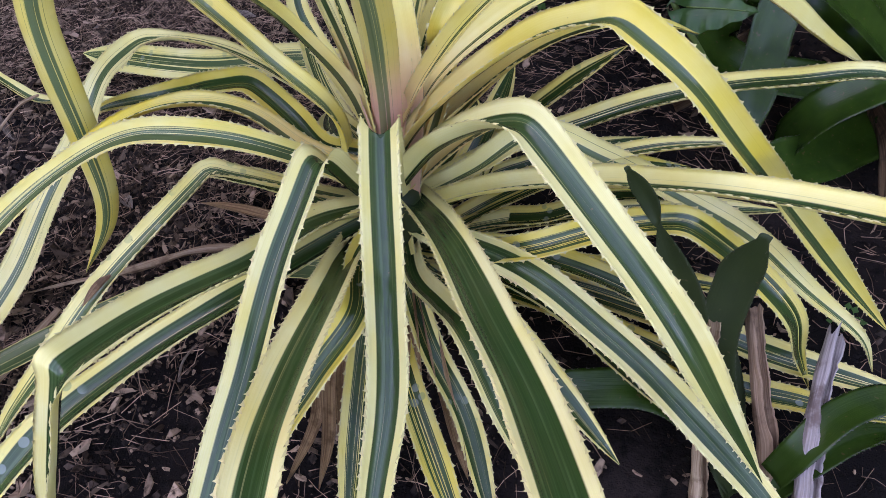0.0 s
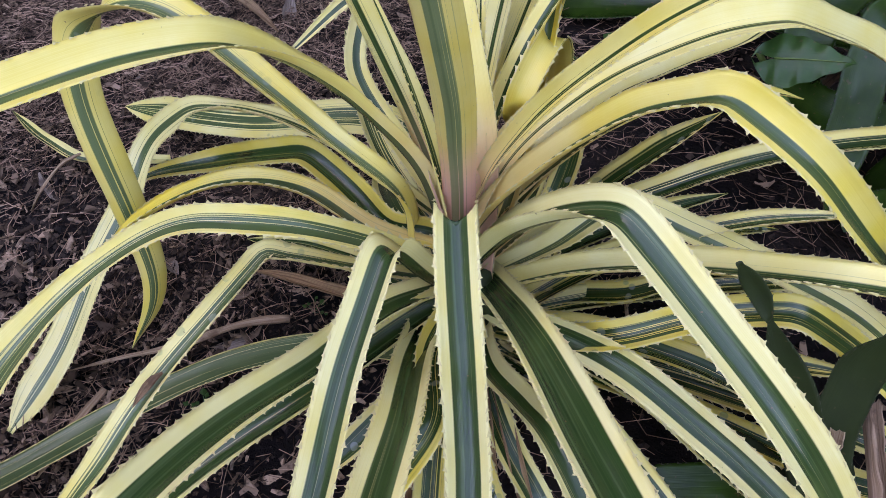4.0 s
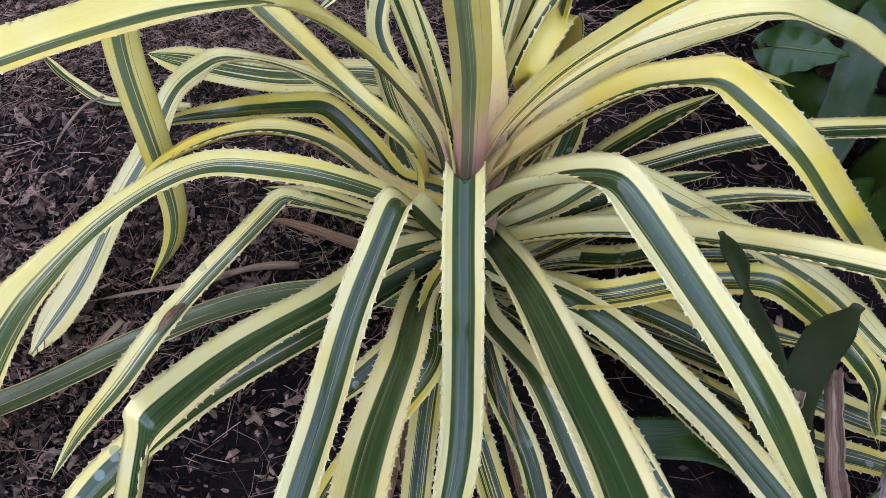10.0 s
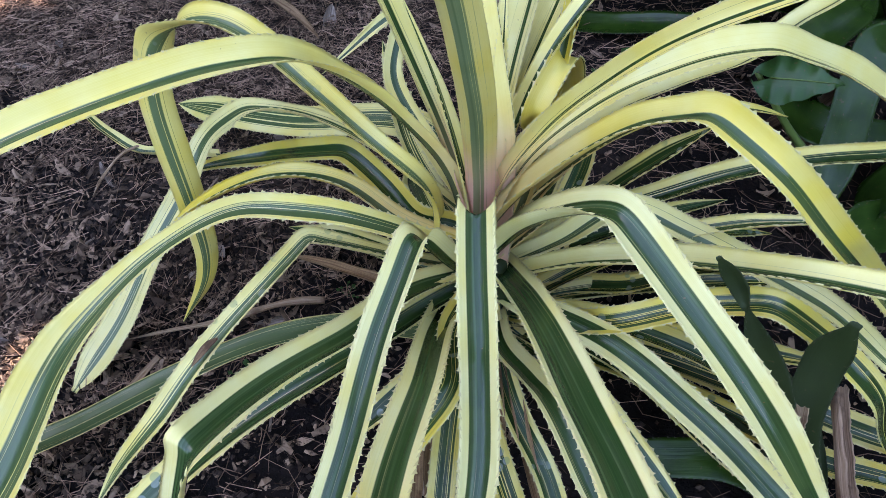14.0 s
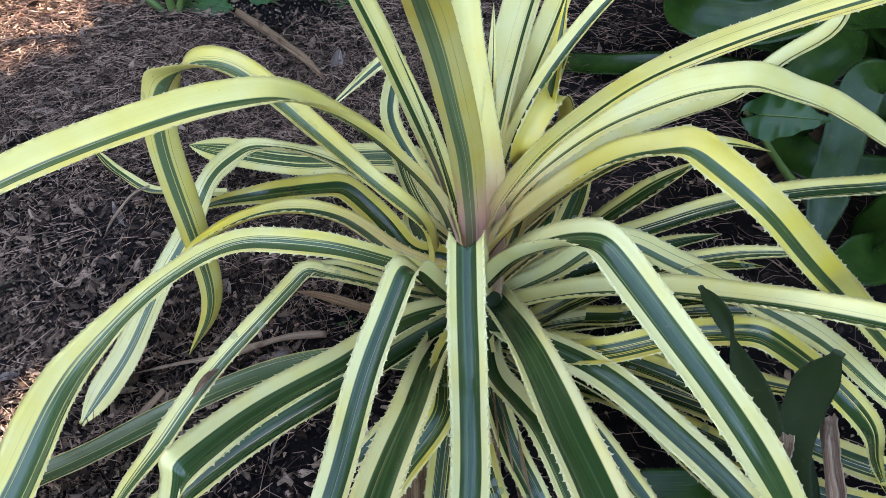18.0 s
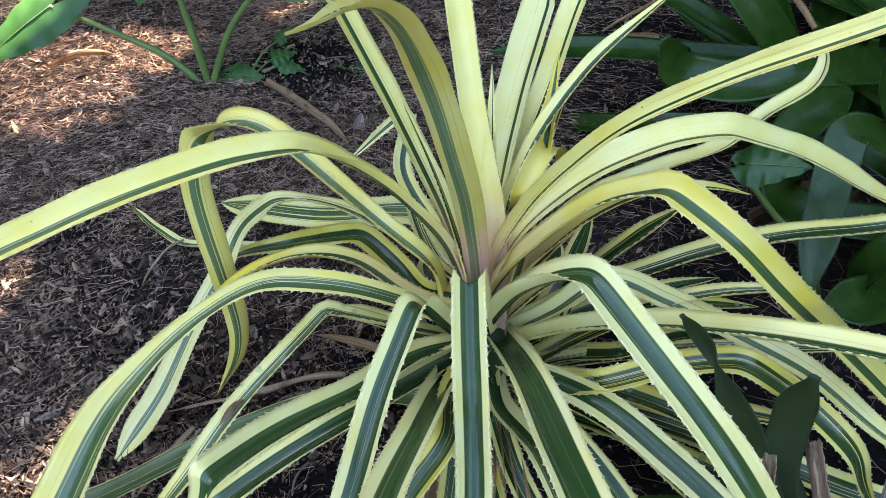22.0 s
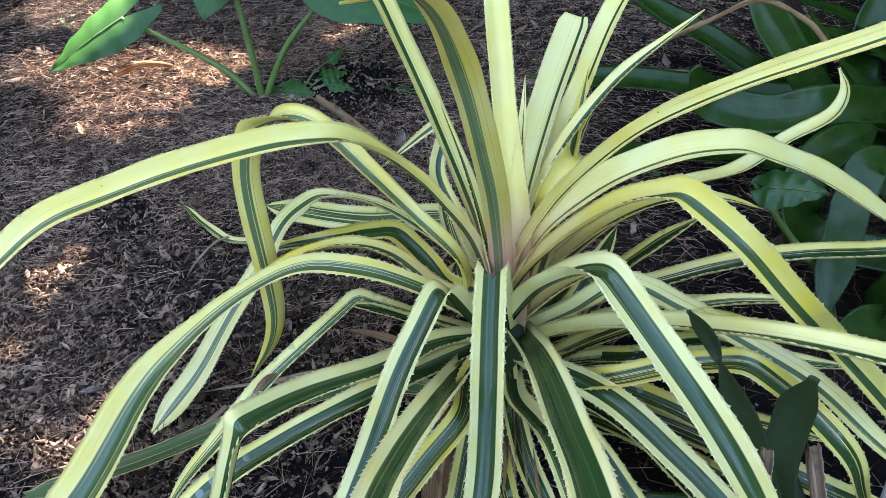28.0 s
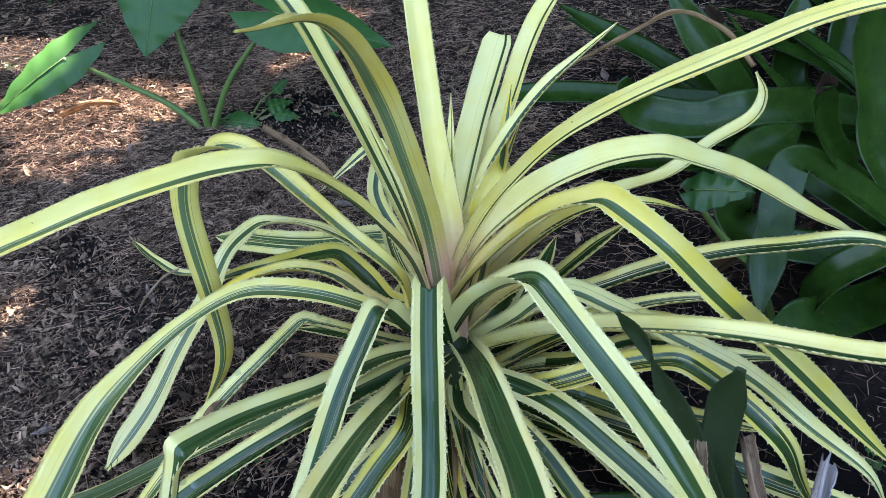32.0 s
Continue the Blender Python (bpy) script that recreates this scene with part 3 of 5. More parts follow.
leaf([(-0.064, 0.770, 0.238), (0.007, 0.853, 0.319), (0.102, 0.935, 0.359), (0.212, 1.009, 0.364), (0.310, 1.063, 0.366), (0.391, 1.119, 0.397), (0.463, 1.154, 0.425), (0.487, 1.185, 0.458), (0.476, 1.212, 0.490)], 0, 0.036, "pale_arch", taper=0.85, blunt=0.15, spines=0.6)
leaf([(-0.071, 0.785, 0.224), (-0.068, 0.760, 0.405), (-0.072, 0.686, 0.571), (-0.089, 0.616, 0.732), (-0.102, 0.498, 0.845), (-0.126, 0.344, 0.892)], 0, 0.045, "centre", taper=0.6, spines=0.6)
leaf([(-0.061, 0.776, 0.203), (-0.100, 0.826, 0.351), (-0.154, 0.861, 0.496), (-0.213, 0.881, 0.640), (-0.283, 0.893, 0.782)], 0, 0.049, "pale", reach=0.2, spines=0.6)
leaf([(-0.047, 0.760, 0.208), (-0.042, 0.799, 0.390), (-0.070, 0.885, 0.557), (-0.093, 0.982, 0.722)], 0, 0.039, "yellow", reach=0.2, spines=0.6)
leaf([(-0.069, 0.773, 0.200), (-0.060, 0.883, 0.343), (-0.026, 0.987, 0.485), (0.026, 1.082, 0.627)], 0, 0.056, "white", taper=0.98, blunt=0.75, spines=0.6)
leaf([(-0.072, 0.785, 0.188), (-0.053, 0.886, 0.310), (-0.009, 0.956, 0.429), (0.042, 1.008, 0.547), (0.097, 1.080, 0.661)], 0, 0.04, "pale", reach=0.2, spines=0.6)
leaf([(-0.070, 0.784, 0.207), (-0.042, 0.837, 0.345), (0.004, 0.867, 0.477), (0.085, 0.904, 0.591), (0.204, 0.952, 0.681)], 0, 0.028, "slim", gutter=0.35, spines=0.4)
leaf([(0.000, 0.850, 0.300), (0.000, 0.855, 0.385), (-0.005, 0.825, 0.444), (0.037, 0.893, 0.483), (0.054, 0.974, 0.370), (0.021, 1.091, 0.246)], 0, 0.034, "amber", foot=0.3, taper=0.95, blunt=0.6)
leaf([(-0.055, 0.768, 0.198), (-0.005, 0.818, 0.330), (0.025, 0.873, 0.464), (0.049, 0.931, 0.599)], 0, 0.03, "gold")
leaf([(-0.129, 0.780, 0.250), (-0.123, 0.793, 0.327), (-0.170, 0.770, 0.408), (-0.271, 0.807, 0.490), (-0.370, 0.846, 0.556), (-0.457, 0.868, 0.536), (-0.492, 0.865, 0.462), (-0.494, 0.855, 0.351), (-0.486, 0.848, 0.240), (-0.489, 0.830, 0.127), (-0.555, 0.822, 0.015)], 5, 0.037, "aged", spread=(0.9, 0.9, 0.95, 1.15, 1.35, 1.4, 1.35, 1.35, 1.45, 1.4, 1.3), face=((0.16, 0.98, 0), (1, 0.15, 0)), turn_over=0.12, taper=0.7, soften=28, spines=0.6)
leaf([(-0.082, 0.792, 0.244), (-0.108, 0.816, 0.352), (-0.164, 0.803, 0.454), (-0.223, 0.768, 0.539), (-0.265, 0.716, 0.595), (-0.343, 0.667, 0.608), (-0.429, 0.612, 0.605), (-0.516, 0.555, 0.590), (-0.595, 0.494, 0.572)], 4, 0.043, "gold_left", spines=0.65, reach=0.2, taper=0.85, gutter=0.28, hint2=(-0.1, -0.6, 0.8), turn_over=0.25, soften=14)
leaf([(-0.071, 0.818, 0.255), (-0.172, 0.860, 0.322), (-0.261, 0.905, 0.352), (-0.349, 0.947, 0.353), (-0.422, 0.973, 0.337), (-0.502, 0.985, 0.265), (-0.549, 0.941, 0.183), (-0.603, 0.882, 0.108), (-0.652, 0.804, 0.031), (-0.720, 0.714, -0.038)], 4, 0.034, "washed", grow=0.9, taper=0.92, blunt=0.2, gutter=0.15, hint2=(-0.2, -0.6, 0.7), turn_over=0.15, soften=8)
leaf([(-0.056, 0.771, 0.230), (-0.098, 0.791, 0.279), (-0.153, 0.790, 0.287), (-0.199, 0.845, 0.299), (-0.265, 0.908, 0.312), (-0.345, 0.945, 0.275), (-0.409, 0.989, 0.230), (-0.522, 0.996, 0.201)], 4, 0.042, "dim_gold", reach=0.05, soften=8, hint=(0, -0.45, 0.85), hint2=(0, -0.45, 0.85))
leaf([(-0.062, 0.772, 0.255), (-0.161, 0.774, 0.295), (-0.252, 0.812, 0.337), (-0.357, 0.824, 0.334), (-0.463, 0.807, 0.288)], 0, 0.036, "gold", reach=0.1)
leaf([(-0.068, 0.782, 0.193), (0.049, 0.841, 0.223), (0.178, 0.896, 0.243), (0.339, 0.924, 0.277), (0.490, 0.931, 0.296), (0.639, 0.940, 0.293)], 0, 0.046, "striped", reach=0.2, gutter=0.3)
leaf([(-0.059, 0.773, 0.197), (0.057, 0.782, 0.228), (0.170, 0.791, 0.261), (0.282, 0.790, 0.294), (0.396, 0.779, 0.312)], 0, 0.031, "striped")
leaf([(-0.053, 0.784, 0.202), (0.039, 0.787, 0.260), (0.118, 0.802, 0.308), (0.203, 0.779, 0.287), (0.299, 0.758, 0.243), (0.401, 0.732, 0.195), (0.493, 0.700, 0.121), (0.581, 0.666, 0.056), (0.617, 0.652, -0.008)], 0, 0.04, "washed", hint=(0, -0.4, 0.9), turn_over=0.2)
leaf([(-0.057, 0.761, 0.207), (0.070, 0.740, 0.271), (0.191, 0.694, 0.322), (0.319, 0.630, 0.365), (0.450, 0.569, 0.386), (0.581, 0.496, 0.400)], 0, 0.045, "slim_right", reach=0.25, gutter=0.3, taper=0.8)
leaf([(-0.055, 0.767, 0.140), (0.031, 0.716, 0.178), (0.106, 0.674, 0.229), (0.205, 0.671, 0.269), (0.279, 0.647, 0.305), (0.356, 0.636, 0.246), (0.423, 0.601, 0.185), (0.457, 0.606, 0.103), (0.498, 0.603, 0.024)], 4, 0.04, "old_striped", gutter=0.25, hint=(0, -0.4, 0.9), hint2=(0, -0.5, 0.8), soften=8)
leaf([(-0.063, 0.762, 0.133), (0.040, 0.709, 0.090), (0.129, 0.738, 0.049), (0.275, 0.680, 0.008)], 0, 0.038, "spotted", reach=0.1)
leaf([(-0.042, 0.770, 0.110), (0.056, 0.799, 0.148), (0.145, 0.775, 0.186), (0.235, 0.775, 0.224)], 0, 0.038, "old_striped", reach=0.1)
leaf([(-0.066, 0.966, 0.179), (-0.194, 1.117, 0.201), (-0.425, 1.210, 0.132), (-0.718, 1.372, 0.051)], 0, 0.060, "faded", gutter=0.06, taper=0.85, hint=(0, -0.6, 0.8))
leaf([(-0.063, 0.809, 0.254), (-0.134, 0.888, 0.326), (-0.193, 0.957, 0.399), (-0.184, 1.006, 0.472), (-0.290, 0.953, 0.409)], 0, 0.03, "slim", foot=0.4, taper=0.5, hint=(0, -0.6, 0.7))
leaf([(-0.068, 0.799, 0.224), (-0.164, 0.944, 0.260), (-0.215, 1.104, 0.262), (-0.255, 1.274, 0.264)], 0, 0.03, "faded")
leaf([(-0.100, 0.771, 0.062), (-0.247, 0.794, 0.056), (-0.391, 0.778, 0.041), (-0.532, 0.702, 0.030), (-0.690, 0.605, 0.010)], 0, 0.045, "grey_green", reach=0.2, gutter=0.1, spines=0.4, taper=0.95, blunt=0.5)
leaf([(-0.034, 0.817, 0.144), (0.035, 0.897, 0.169), (0.078, 0.991, 0.195), (0.115, 1.090, 0.219)], 0, 0.04, "spotted")
leaf([(0.047, 0.854, 0.155), (0.090, 0.872, 0.246), (0.157, 0.870, 0.324), (0.228, 0.858, 0.400)], 0, 0.045, "spotted")
# inner leaves packed round the heart and beneath the long arches
for pts, w, kind_of in (([(-0.060, 0.790, 0.240), (0.010, 0.830, 0.320), (0.090, 0.830, 0.400), (0.170, 0.820, 0.450), (0.240, 0.820, 0.455), (0.310, 0.850, 0.420)], 0.034, "gold_right"),
                        ([(-0.050, 0.800, 0.230), (0.030, 0.860, 0.310), (0.100, 0.890, 0.360), (0.150, 0.900, 0.385)], 0.034, "gold"),
                        ([(-0.060, 0.775, 0.220), (0.020, 0.800, 0.290), (0.075, 0.800, 0.330), (0.115, 0.800, 0.345)], 0.034, "gold_right"),
                        ([(-0.055, 0.775, 0.200), (-0.050, 0.800, 0.360), (-0.045, 0.850, 0.490), (-0.042, 0.905, 0.600)], 0.028, "pale"),
                        ([(-0.060, 0.780, 0.200), (-0.020, 0.820, 0.340), (0.020, 0.870, 0.450), (0.060, 0.930, 0.540)], 0.030, "gold"),
                        ([(-0.065, 0.770, 0.200), (-0.085, 0.785, 0.360), (-0.115, 0.800, 0.490), (-0.155, 0.815, 0.600)], 0.028, "slim")):
    leaf(pts, 0, w, kind_of, taper=0.45, spines=0.5)
tube("stem", [(0, 0, 0.0), (0, 0, 0.12), (0, 0, 0.24)], (0.045, 0.05, 0.03), DULL, plant, 12, "short stout leafy stem")

# ---- dark-leaved neighbours ----


def dark_leaf(owner, points, width, mat=None, **kw):
    kw.setdefault("gutter", 0.16)
    local = [Vector(p) - owner.location for p in points]
    return strap("leaf", local, 0, width, mat or DARK, owner, spine_mat=DARK_SPINE, spines=0.6, gap=0.010, **kw)


def dark_rosette(place, n, length, width, seed, lift=(25, 70), arc=(0, 360)):
    r = random.Random(seed)
    place = (place[0], place[1], slope(place[1]))
    ob = thing("dark_bromeliad", place, "dark green glossy bromeliad with broad strap leaves", "bromeliad", "dark bromeliads")
    for i in range(n):
        az = radians(arc[0] + (arc[1] - arc[0]) * (i + r.uniform(0.1, 0.9)) / n)
        el = radians(r.uniform(*lift))
        ln = length * r.uniform(0.75, 1.15)
        d = Vector((math.cos(az), math.sin(az), 0))
        pts = []
        for k in range(5):
            q = k / 4
            h = math.sin(el) * q - 0.45 * q * q * math.cos(el)
            pts.append(Vector(place) + d * (0.03 + ln * q * math.cos(el * (1 - 0.35 * q))) + Vector((0, 0, max(0.04, 0.05 + ln * h))))
        dark_leaf(ob, pts, width * r.uniform(0.8, 1.15), taper=0.7, foot=0.8)
    return ob


# older leaves low round the foot: heading, length, start height, end height
for az, ln, z0, z1, kind_of, w in ((-18, 0.50, 0.13, 0.06, "old_striped", 0.046), (-30, 0.46, 0.11, 0.03, "spotted", 0.045), (-8, 0.48, 0.12, 0.10, "old_striped", 0.045),
                                   (-42, 0.42, 0.10, 0.02, "spotted", 0.04), (6, 0.55, 0.13, 0.14, "striped", 0.045), (20, 0.5, 0.13, 0.12, "old_striped", 0.045),
                                   (35, 0.48, 0.14, 0.10, "spotted", 0.04), (-138, 0.26, 0.12, 0.03, "spotted", 0.04),
                                   (150, 0.42, 0.15, 0.08, "spotted", 0.045),
                                   (75, 0.40, 0.15, 0.10, "spotted", 0.04), (110, 0.42, 0.15, 0.06, "faded", 0.045), (-78, 0.42, 0.10, 0.015, "old_striped", 0.04)):
    d = Vector((math.cos(radians(az)), math.sin(radians(az)), 0))
    leaf([AXIS + d * (ln * q) + Vector((0.03 * math.sin(az + 3 * q), 0, z0 * (1 - q) + z1 * q + 0.09 * math.sin(3.0 * q) * (1 - 0.4 * q) * (0.6 + 0.4 * math.sin(az)))) for q in (0, 0.25, 0.5, 0.75, 1)], 0, w, kind_of)


def dry_leaf(points, width, mat=None, label="withered tan strap leaf lying curled on the mulch", gutter=0.5, name="dead_leaf", **kw):
    points = [(x, y, z + slope(y) if z < 0.1 else z) for x, y, z in points]
    o = Vector(points[0])
    ob = strap("blade", [Vector(p) - o for p in points], 0, width, mat or DRY, None, gutter=gutter, spines=0, thick=0.001, wave=2.5, label=label, **kw)
    ob.name = name
    ob.location = o
    return tagged(ob, label, "dead leaf")


leaf([(-0.02, 0.76, 0.12), (0.18, 0.71, 0.11), (0.36, 0.655, 0.085), (0.47, 0.622, 0.06), (0.66, 0.575, 0.03)], 0, 0.046, "striped", hint=(0, -0.3, 0.9))
leaf([(-0.02, 0.76, 0.10), (0.18, 0.69, 0.08), (0.37, 0.60, 0.05), (0.48, 0.575, 0.035), (0.62, 0.55, 0.02)], 0, 0.040, "old_striped", hint=(0, -0.3, 0.9))


# dead leaves hanging from the foot of the plant
for pts, w in (([(-0.10, 0.72, 0.16), (-0.14, 0.62, 0.12), (-0.14, 0.52, 0.05), (-0.15, 0.45, 0.035)], 0.022), ([(-0.09, 0.71, 0.15), (-0.125, 0.60, 0.11), (-0.125, 0.50, 0.05), (-0.12, 0.43, 0.035)], 0.018),
               ([(-0.11, 0.72, 0.15), (-0.155, 0.62, 0.11), (-0.16, 0.54, 0.05), (-0.19, 0.46, 0.035)], 0.02), ([(-0.05, 0.70, 0.15), (-0.04, 0.60, 0.10), (-0.03, 0.52, 0.05), (-0.01, 0.44, 0.035)], 0.024),
               ([(-0.03, 0.70, 0.15), (-0.01, 0.61, 0.10), (0.01, 0.53, 0.05), (0.03, 0.46, 0.035)], 0.022), ([(-0.14, 0.78, 0.12), (-0.24, 0.86, 0.09), (-0.315, 0.914, 0.06), (-0.40, 0.955, 0.04)], 0.022)):
    strap("dead_leaf", [Vector(p) - AXIS for p in pts], 0, w, TAN, plant, gutter=0.6, spines=0, thick=0.001, wave=2.5, label="brown withered leaf hanging at the foot").name = "dead_leaf"

strap("torn_patch", [Vector(p) - AXIS for p in ((-0.3942, 0.6241, 0.2355), (-0.4080, 0.6061, 0.2266), (-0.4211, 0.5903, 0.2162))], 0, 0.013, DRY, plant, gutter=0.5, spines=0, thick=0.001, wave=3, foot=0.3, taper=0.5, label="brown torn dry patch on a leaf").name = "torn_patch"

right = dark_rosette((0.98, 1.80, 0.0), 12, 0.6, 0.085, 3, (20, 60), (-60, 150))
for pts, w in (([(0.890, 1.747, 0.155), (0.646, 1.717, 0.194), (0.400, 1.688, 0.233), (0.154, 1.666, 0.268), (-0.098, 1.648, 0.278)], 0.08), ([(0.694, 1.358, 0.148), (0.411, 1.532, 0.138), (0.138, 1.663, 0.073), (-0.096, 1.832, 0.010)], 0.07), ([(0.980, 1.800, 0.050), (0.695, 1.680, 0.092), (0.548, 1.600, 0.171), (0.431, 1.550, 0.221), (0.333, 1.520, 0.282), (0.265, 1.500, 0.368)], 0.12), ([(0.980, 1.800, 0.050), (0.641, 1.820, 0.102), (0.505, 1.850, 0.200), (0.375, 1.900, 0.273), (0.242, 1.950, 0.333), (0.129, 2.000, 0.392)], 0.085), ([(0.980, 1.800, 0.050), (0.654, 1.820, 0.110), (0.575, 1.850, 0.228), (0.494, 1.900, 0.337), (0.415, 1.950, 0.429)], 0.11), ([(0.980, 1.800, 0.050), (0.663, 1.800, 0.119), (0.586, 1.780, 0.256), (0.521, 1.750, 0.372), (0.484, 1.750, 0.449)], 0.09), ([(0.980, 1.800, 0.050), (0.767, 1.720, 0.136), (0.674, 1.680, 0.241), (0.588, 1.650, 0.349), (0.507, 1.650, 0.459)], 0.035), ([(0.980, 1.800, 0.050), (0.777, 1.950, 0.130), (0.790, 2.050, 0.255), (0.801, 2.100, 0.364)], 0.11), ([(0.980, 1.800, 0.050), (0.887, 1.950, 0.092), (0.916, 2.050, 0.216), (0.930, 2.100, 0.342)], 0.10), ([(0.980, 1.800, 0.050), (0.553, 2.000, 0.101), (0.384, 2.100, 0.199), (0.255, 2.150, 0.247), (0.157, 2.200, 0.287)], 0.06)):
    dark_leaf(right, pts, w * 0.92, taper=0.8, hint=(0.1, -0.4, 0.9))
dark_leaf(right, [(0.980, 1.800, 0.050), (0.883, 1.680, -0.008), (0.782, 1.620, 0.123), (0.720, 1.580, 0.232), (0.710, 1.550, 0.322)], 0.06, taper=0.85, gutter=0.5, blunt=0.3)
# broad blades behind the long leaves, two of them rotting at the tip
dark_leaf(right, [(0.980, 1.800, 0.100), (0.720, 1.520, 0.270), (0.530, 1.400, 0.330), (0.432, 1.390, 0.314), (0.350, 1.380, 0.325), (0.285, 1.370, 0.355), (0.250, 1.350, 0.430)], 0.088, taper=0.93, blunt=0.35, hint=(0, -0.7, 0.7), gutter=0.2)
dark_leaf(right, [(0.980, 1.800, 0.080), (0.700, 1.620, 0.150), (0.580, 1.560, 0.240), (0.516, 1.550, 0.325), (0.437, 1.560, 0.433), (0.360, 1.580, 0.545)], 0.080, taper=0.85, hint=(-0.1, -0.8, 0.6))
for blade, rot, w in (([(0.980, 1.800, 0.080), (0.700, 1.650, 0.180), (0.580, 1.620, 0.260), (0.520, 1.600, 0.370), (0.478, 1.600, 0.440)], [(0.479, 1.600, 0.438), (0.465, 1.600, 0.464), (0.452, 1.600, 0.490)], 0.055),
                      ([(0.950, 1.350, 0.030), (0.727, 1.270, 0.217), (0.657, 1.230, 0.303), (0.609, 1.190, 0.384), (0.585, 1.160, 0.448), (0.573, 1.140, 0.483)], [(0.573, 1.140, 0.483), (0.568, 1.130, 0.500), (0.562, 1.120, 0.517)], 0.050)):
    dark_leaf(right, blade, w, taper=0.98, blunt=0.8, hint=(-0.1, -0.8, 0.6), gutter=0.3)
    strap("brown_tip", [Vector(p) - right.location for p in rot], 0, w * 0.86, ROTTEN, right, gutter=0.3, spines=0, thick=0.001, foot=1.0, taper=0.4, blunt=0.2, hint=(-0.1, -0.8, 0.6), turn_over=0.004, wave=0.5, label="dark brown rotting tip of a blade").name = "brown_tip"
dark_leaf(right, [(0.900, 1.600, 0.080), (0.740, 1.520, 0.200), (0.680, 1.500, 0.252), (0.615, 1.490, 0.335), (0.545, 1.480, 0.408)], 0.030, taper=0.7, hint=(-0.1, -0.8, 0.6))
near = dark_rosette((0.92, 1.22, 0.0), 9, 0.5, 0.09, 5, (5, 40), (-120, 60))
for pts, w in (([(0.920, 1.220, 0.050), (0.514, 1.180, 0.152), (0.462, 1.200, 0.259), (0.495, 1.250, 0.294), (0.563, 1.320, 0.300), (0.632, 1.400, 0.289)], 0.085), ([(0.920, 1.220, 0.050), (0.602, 1.200, 0.304), (0.538, 1.150, 0.273), (0.516, 1.100, 0.205), (0.499, 1.050, 0.136), (0.494, 1.020, 0.079)], 0.075), ([(0.920, 1.220, 0.050), (0.768, 1.300, 0.246), (0.742, 1.330, 0.369), (0.716, 1.350, 0.478), (0.692, 1.350, 0.576)], 0.09), ([(0.920, 1.220, 0.050), (0.798, 1.150, 0.035), (0.680, 1.080, 0.040), (0.590, 1.030, 0.058), (0.511, 1.000, 0.071)], 0.10), ([(0.920, 1.220, 0.050), (0.671, 1.280, 0.208), (0.636, 1.330, 0.235), (0.607, 1.380, 0.247)], 0.10)):
    dark_leaf(near, pts, w * 0.95, taper=0.85, blunt=0.2, hint=(0, -0.5, 0.8))
dark_leaf(near, [(0.920, 1.220, 0.050), (0.756, 1.100, 0.175), (0.683, 1.080, 0.162), (0.622, 1.080, 0.113), (0.590, 1.100, 0.014)], 0.085, taper=0.9)
dark_rosette((1.45, 2.4, 0.0), 14, 0.8, 0.10, 8)
dark_rosette((1.02, 2.25, 0.0), 16, 0.55, 0.075, 14, (25, 75))
dark_rosette((1.25, 1.25, 0.0), 12, 0.5, 0.08, 15, (20, 60))
dark_rosette((1.55, 1.6, 0.0), 10, 0.6, 0.09, 9)
small = thing("dark_bromeliad", (0.38, 0.50, -0.05), "small dull green bromeliad with saw-edged leaves", "bromeliad", "dark bromeliads")
dark_leaf(small, [(0.385, 0.49, -0.04), (0.319, 0.548, 0.124), (0.277, 0.594, 0.232), (0.235, 0.620, 0.330)], 0.052, DULL, taper=0.72, blunt=0.12, hint=(-0.2, -0.8, 0.5))
tip = dark_leaf(small, [(0.237, 0.617, 0.322), (0.223, 0.625, 0.353), (0.204, 0.624, 0.383), (0.188, 0.617, 0.410)], 0.022, DULL, taper=0.55, blunt=0.3, foot=0.25, hint=(-0.2, -0.8, 0.5), turn_over=0.004)
tip.name = "leaf_tip"
dark_leaf(small, [(0.385, 0.480, -0.040), (0.330, 0.561, 0.139), (0.334, 0.597, 0.251), (0.348, 0.598, 0.330)], 0.052, DULL, taper=0.86, blunt=0.30, hint=(-0.2, -0.8, 0.5))
dark_leaf(small, [(0.36, 0.50, 0.02), (0.321, 0.556, 0.04), (0.2675, 0.572, 0.064), (0.214, 0.577, 0.066), (0.139, 0.579, 0.06)], 0.054, gutter=0.06, hint=(0, -0.4, 0.9), taper=0.9, blunt=0.5)
dark_leaf(small, [(0.40, 0.46, 0.05), (0.43, 0.475, 0.10), (0.475, 0.504, 0.12), (0.536, 0.527, 0.12), (0.60, 0.539, 0.10)], 0.045, gutter=0.08, taper=0.7)
dark_leaf(small, [(0.40, 0.45, 0.03), (0.451, 0.47, 0.07), (0.507, 0.497, 0.08), (0.58, 0.52, 0.06)], 0.04, taper=0.6)
dark_leaf(small, [(0.37, 0.52, 0.01), (0.31, 0.60, 0.05), (0.25, 0.64, 0.07), (0.19, 0.655, 0.07)], 0.04, DULL, taper=0.5)
dark_leaf(small, [(0.38, 0.52, 0.01), (0.36, 0.58, 0.10), (0.33, 0.63, 0.16), (0.30, 0.65, 0.19)], 0.045, DULL, taper=0.5)


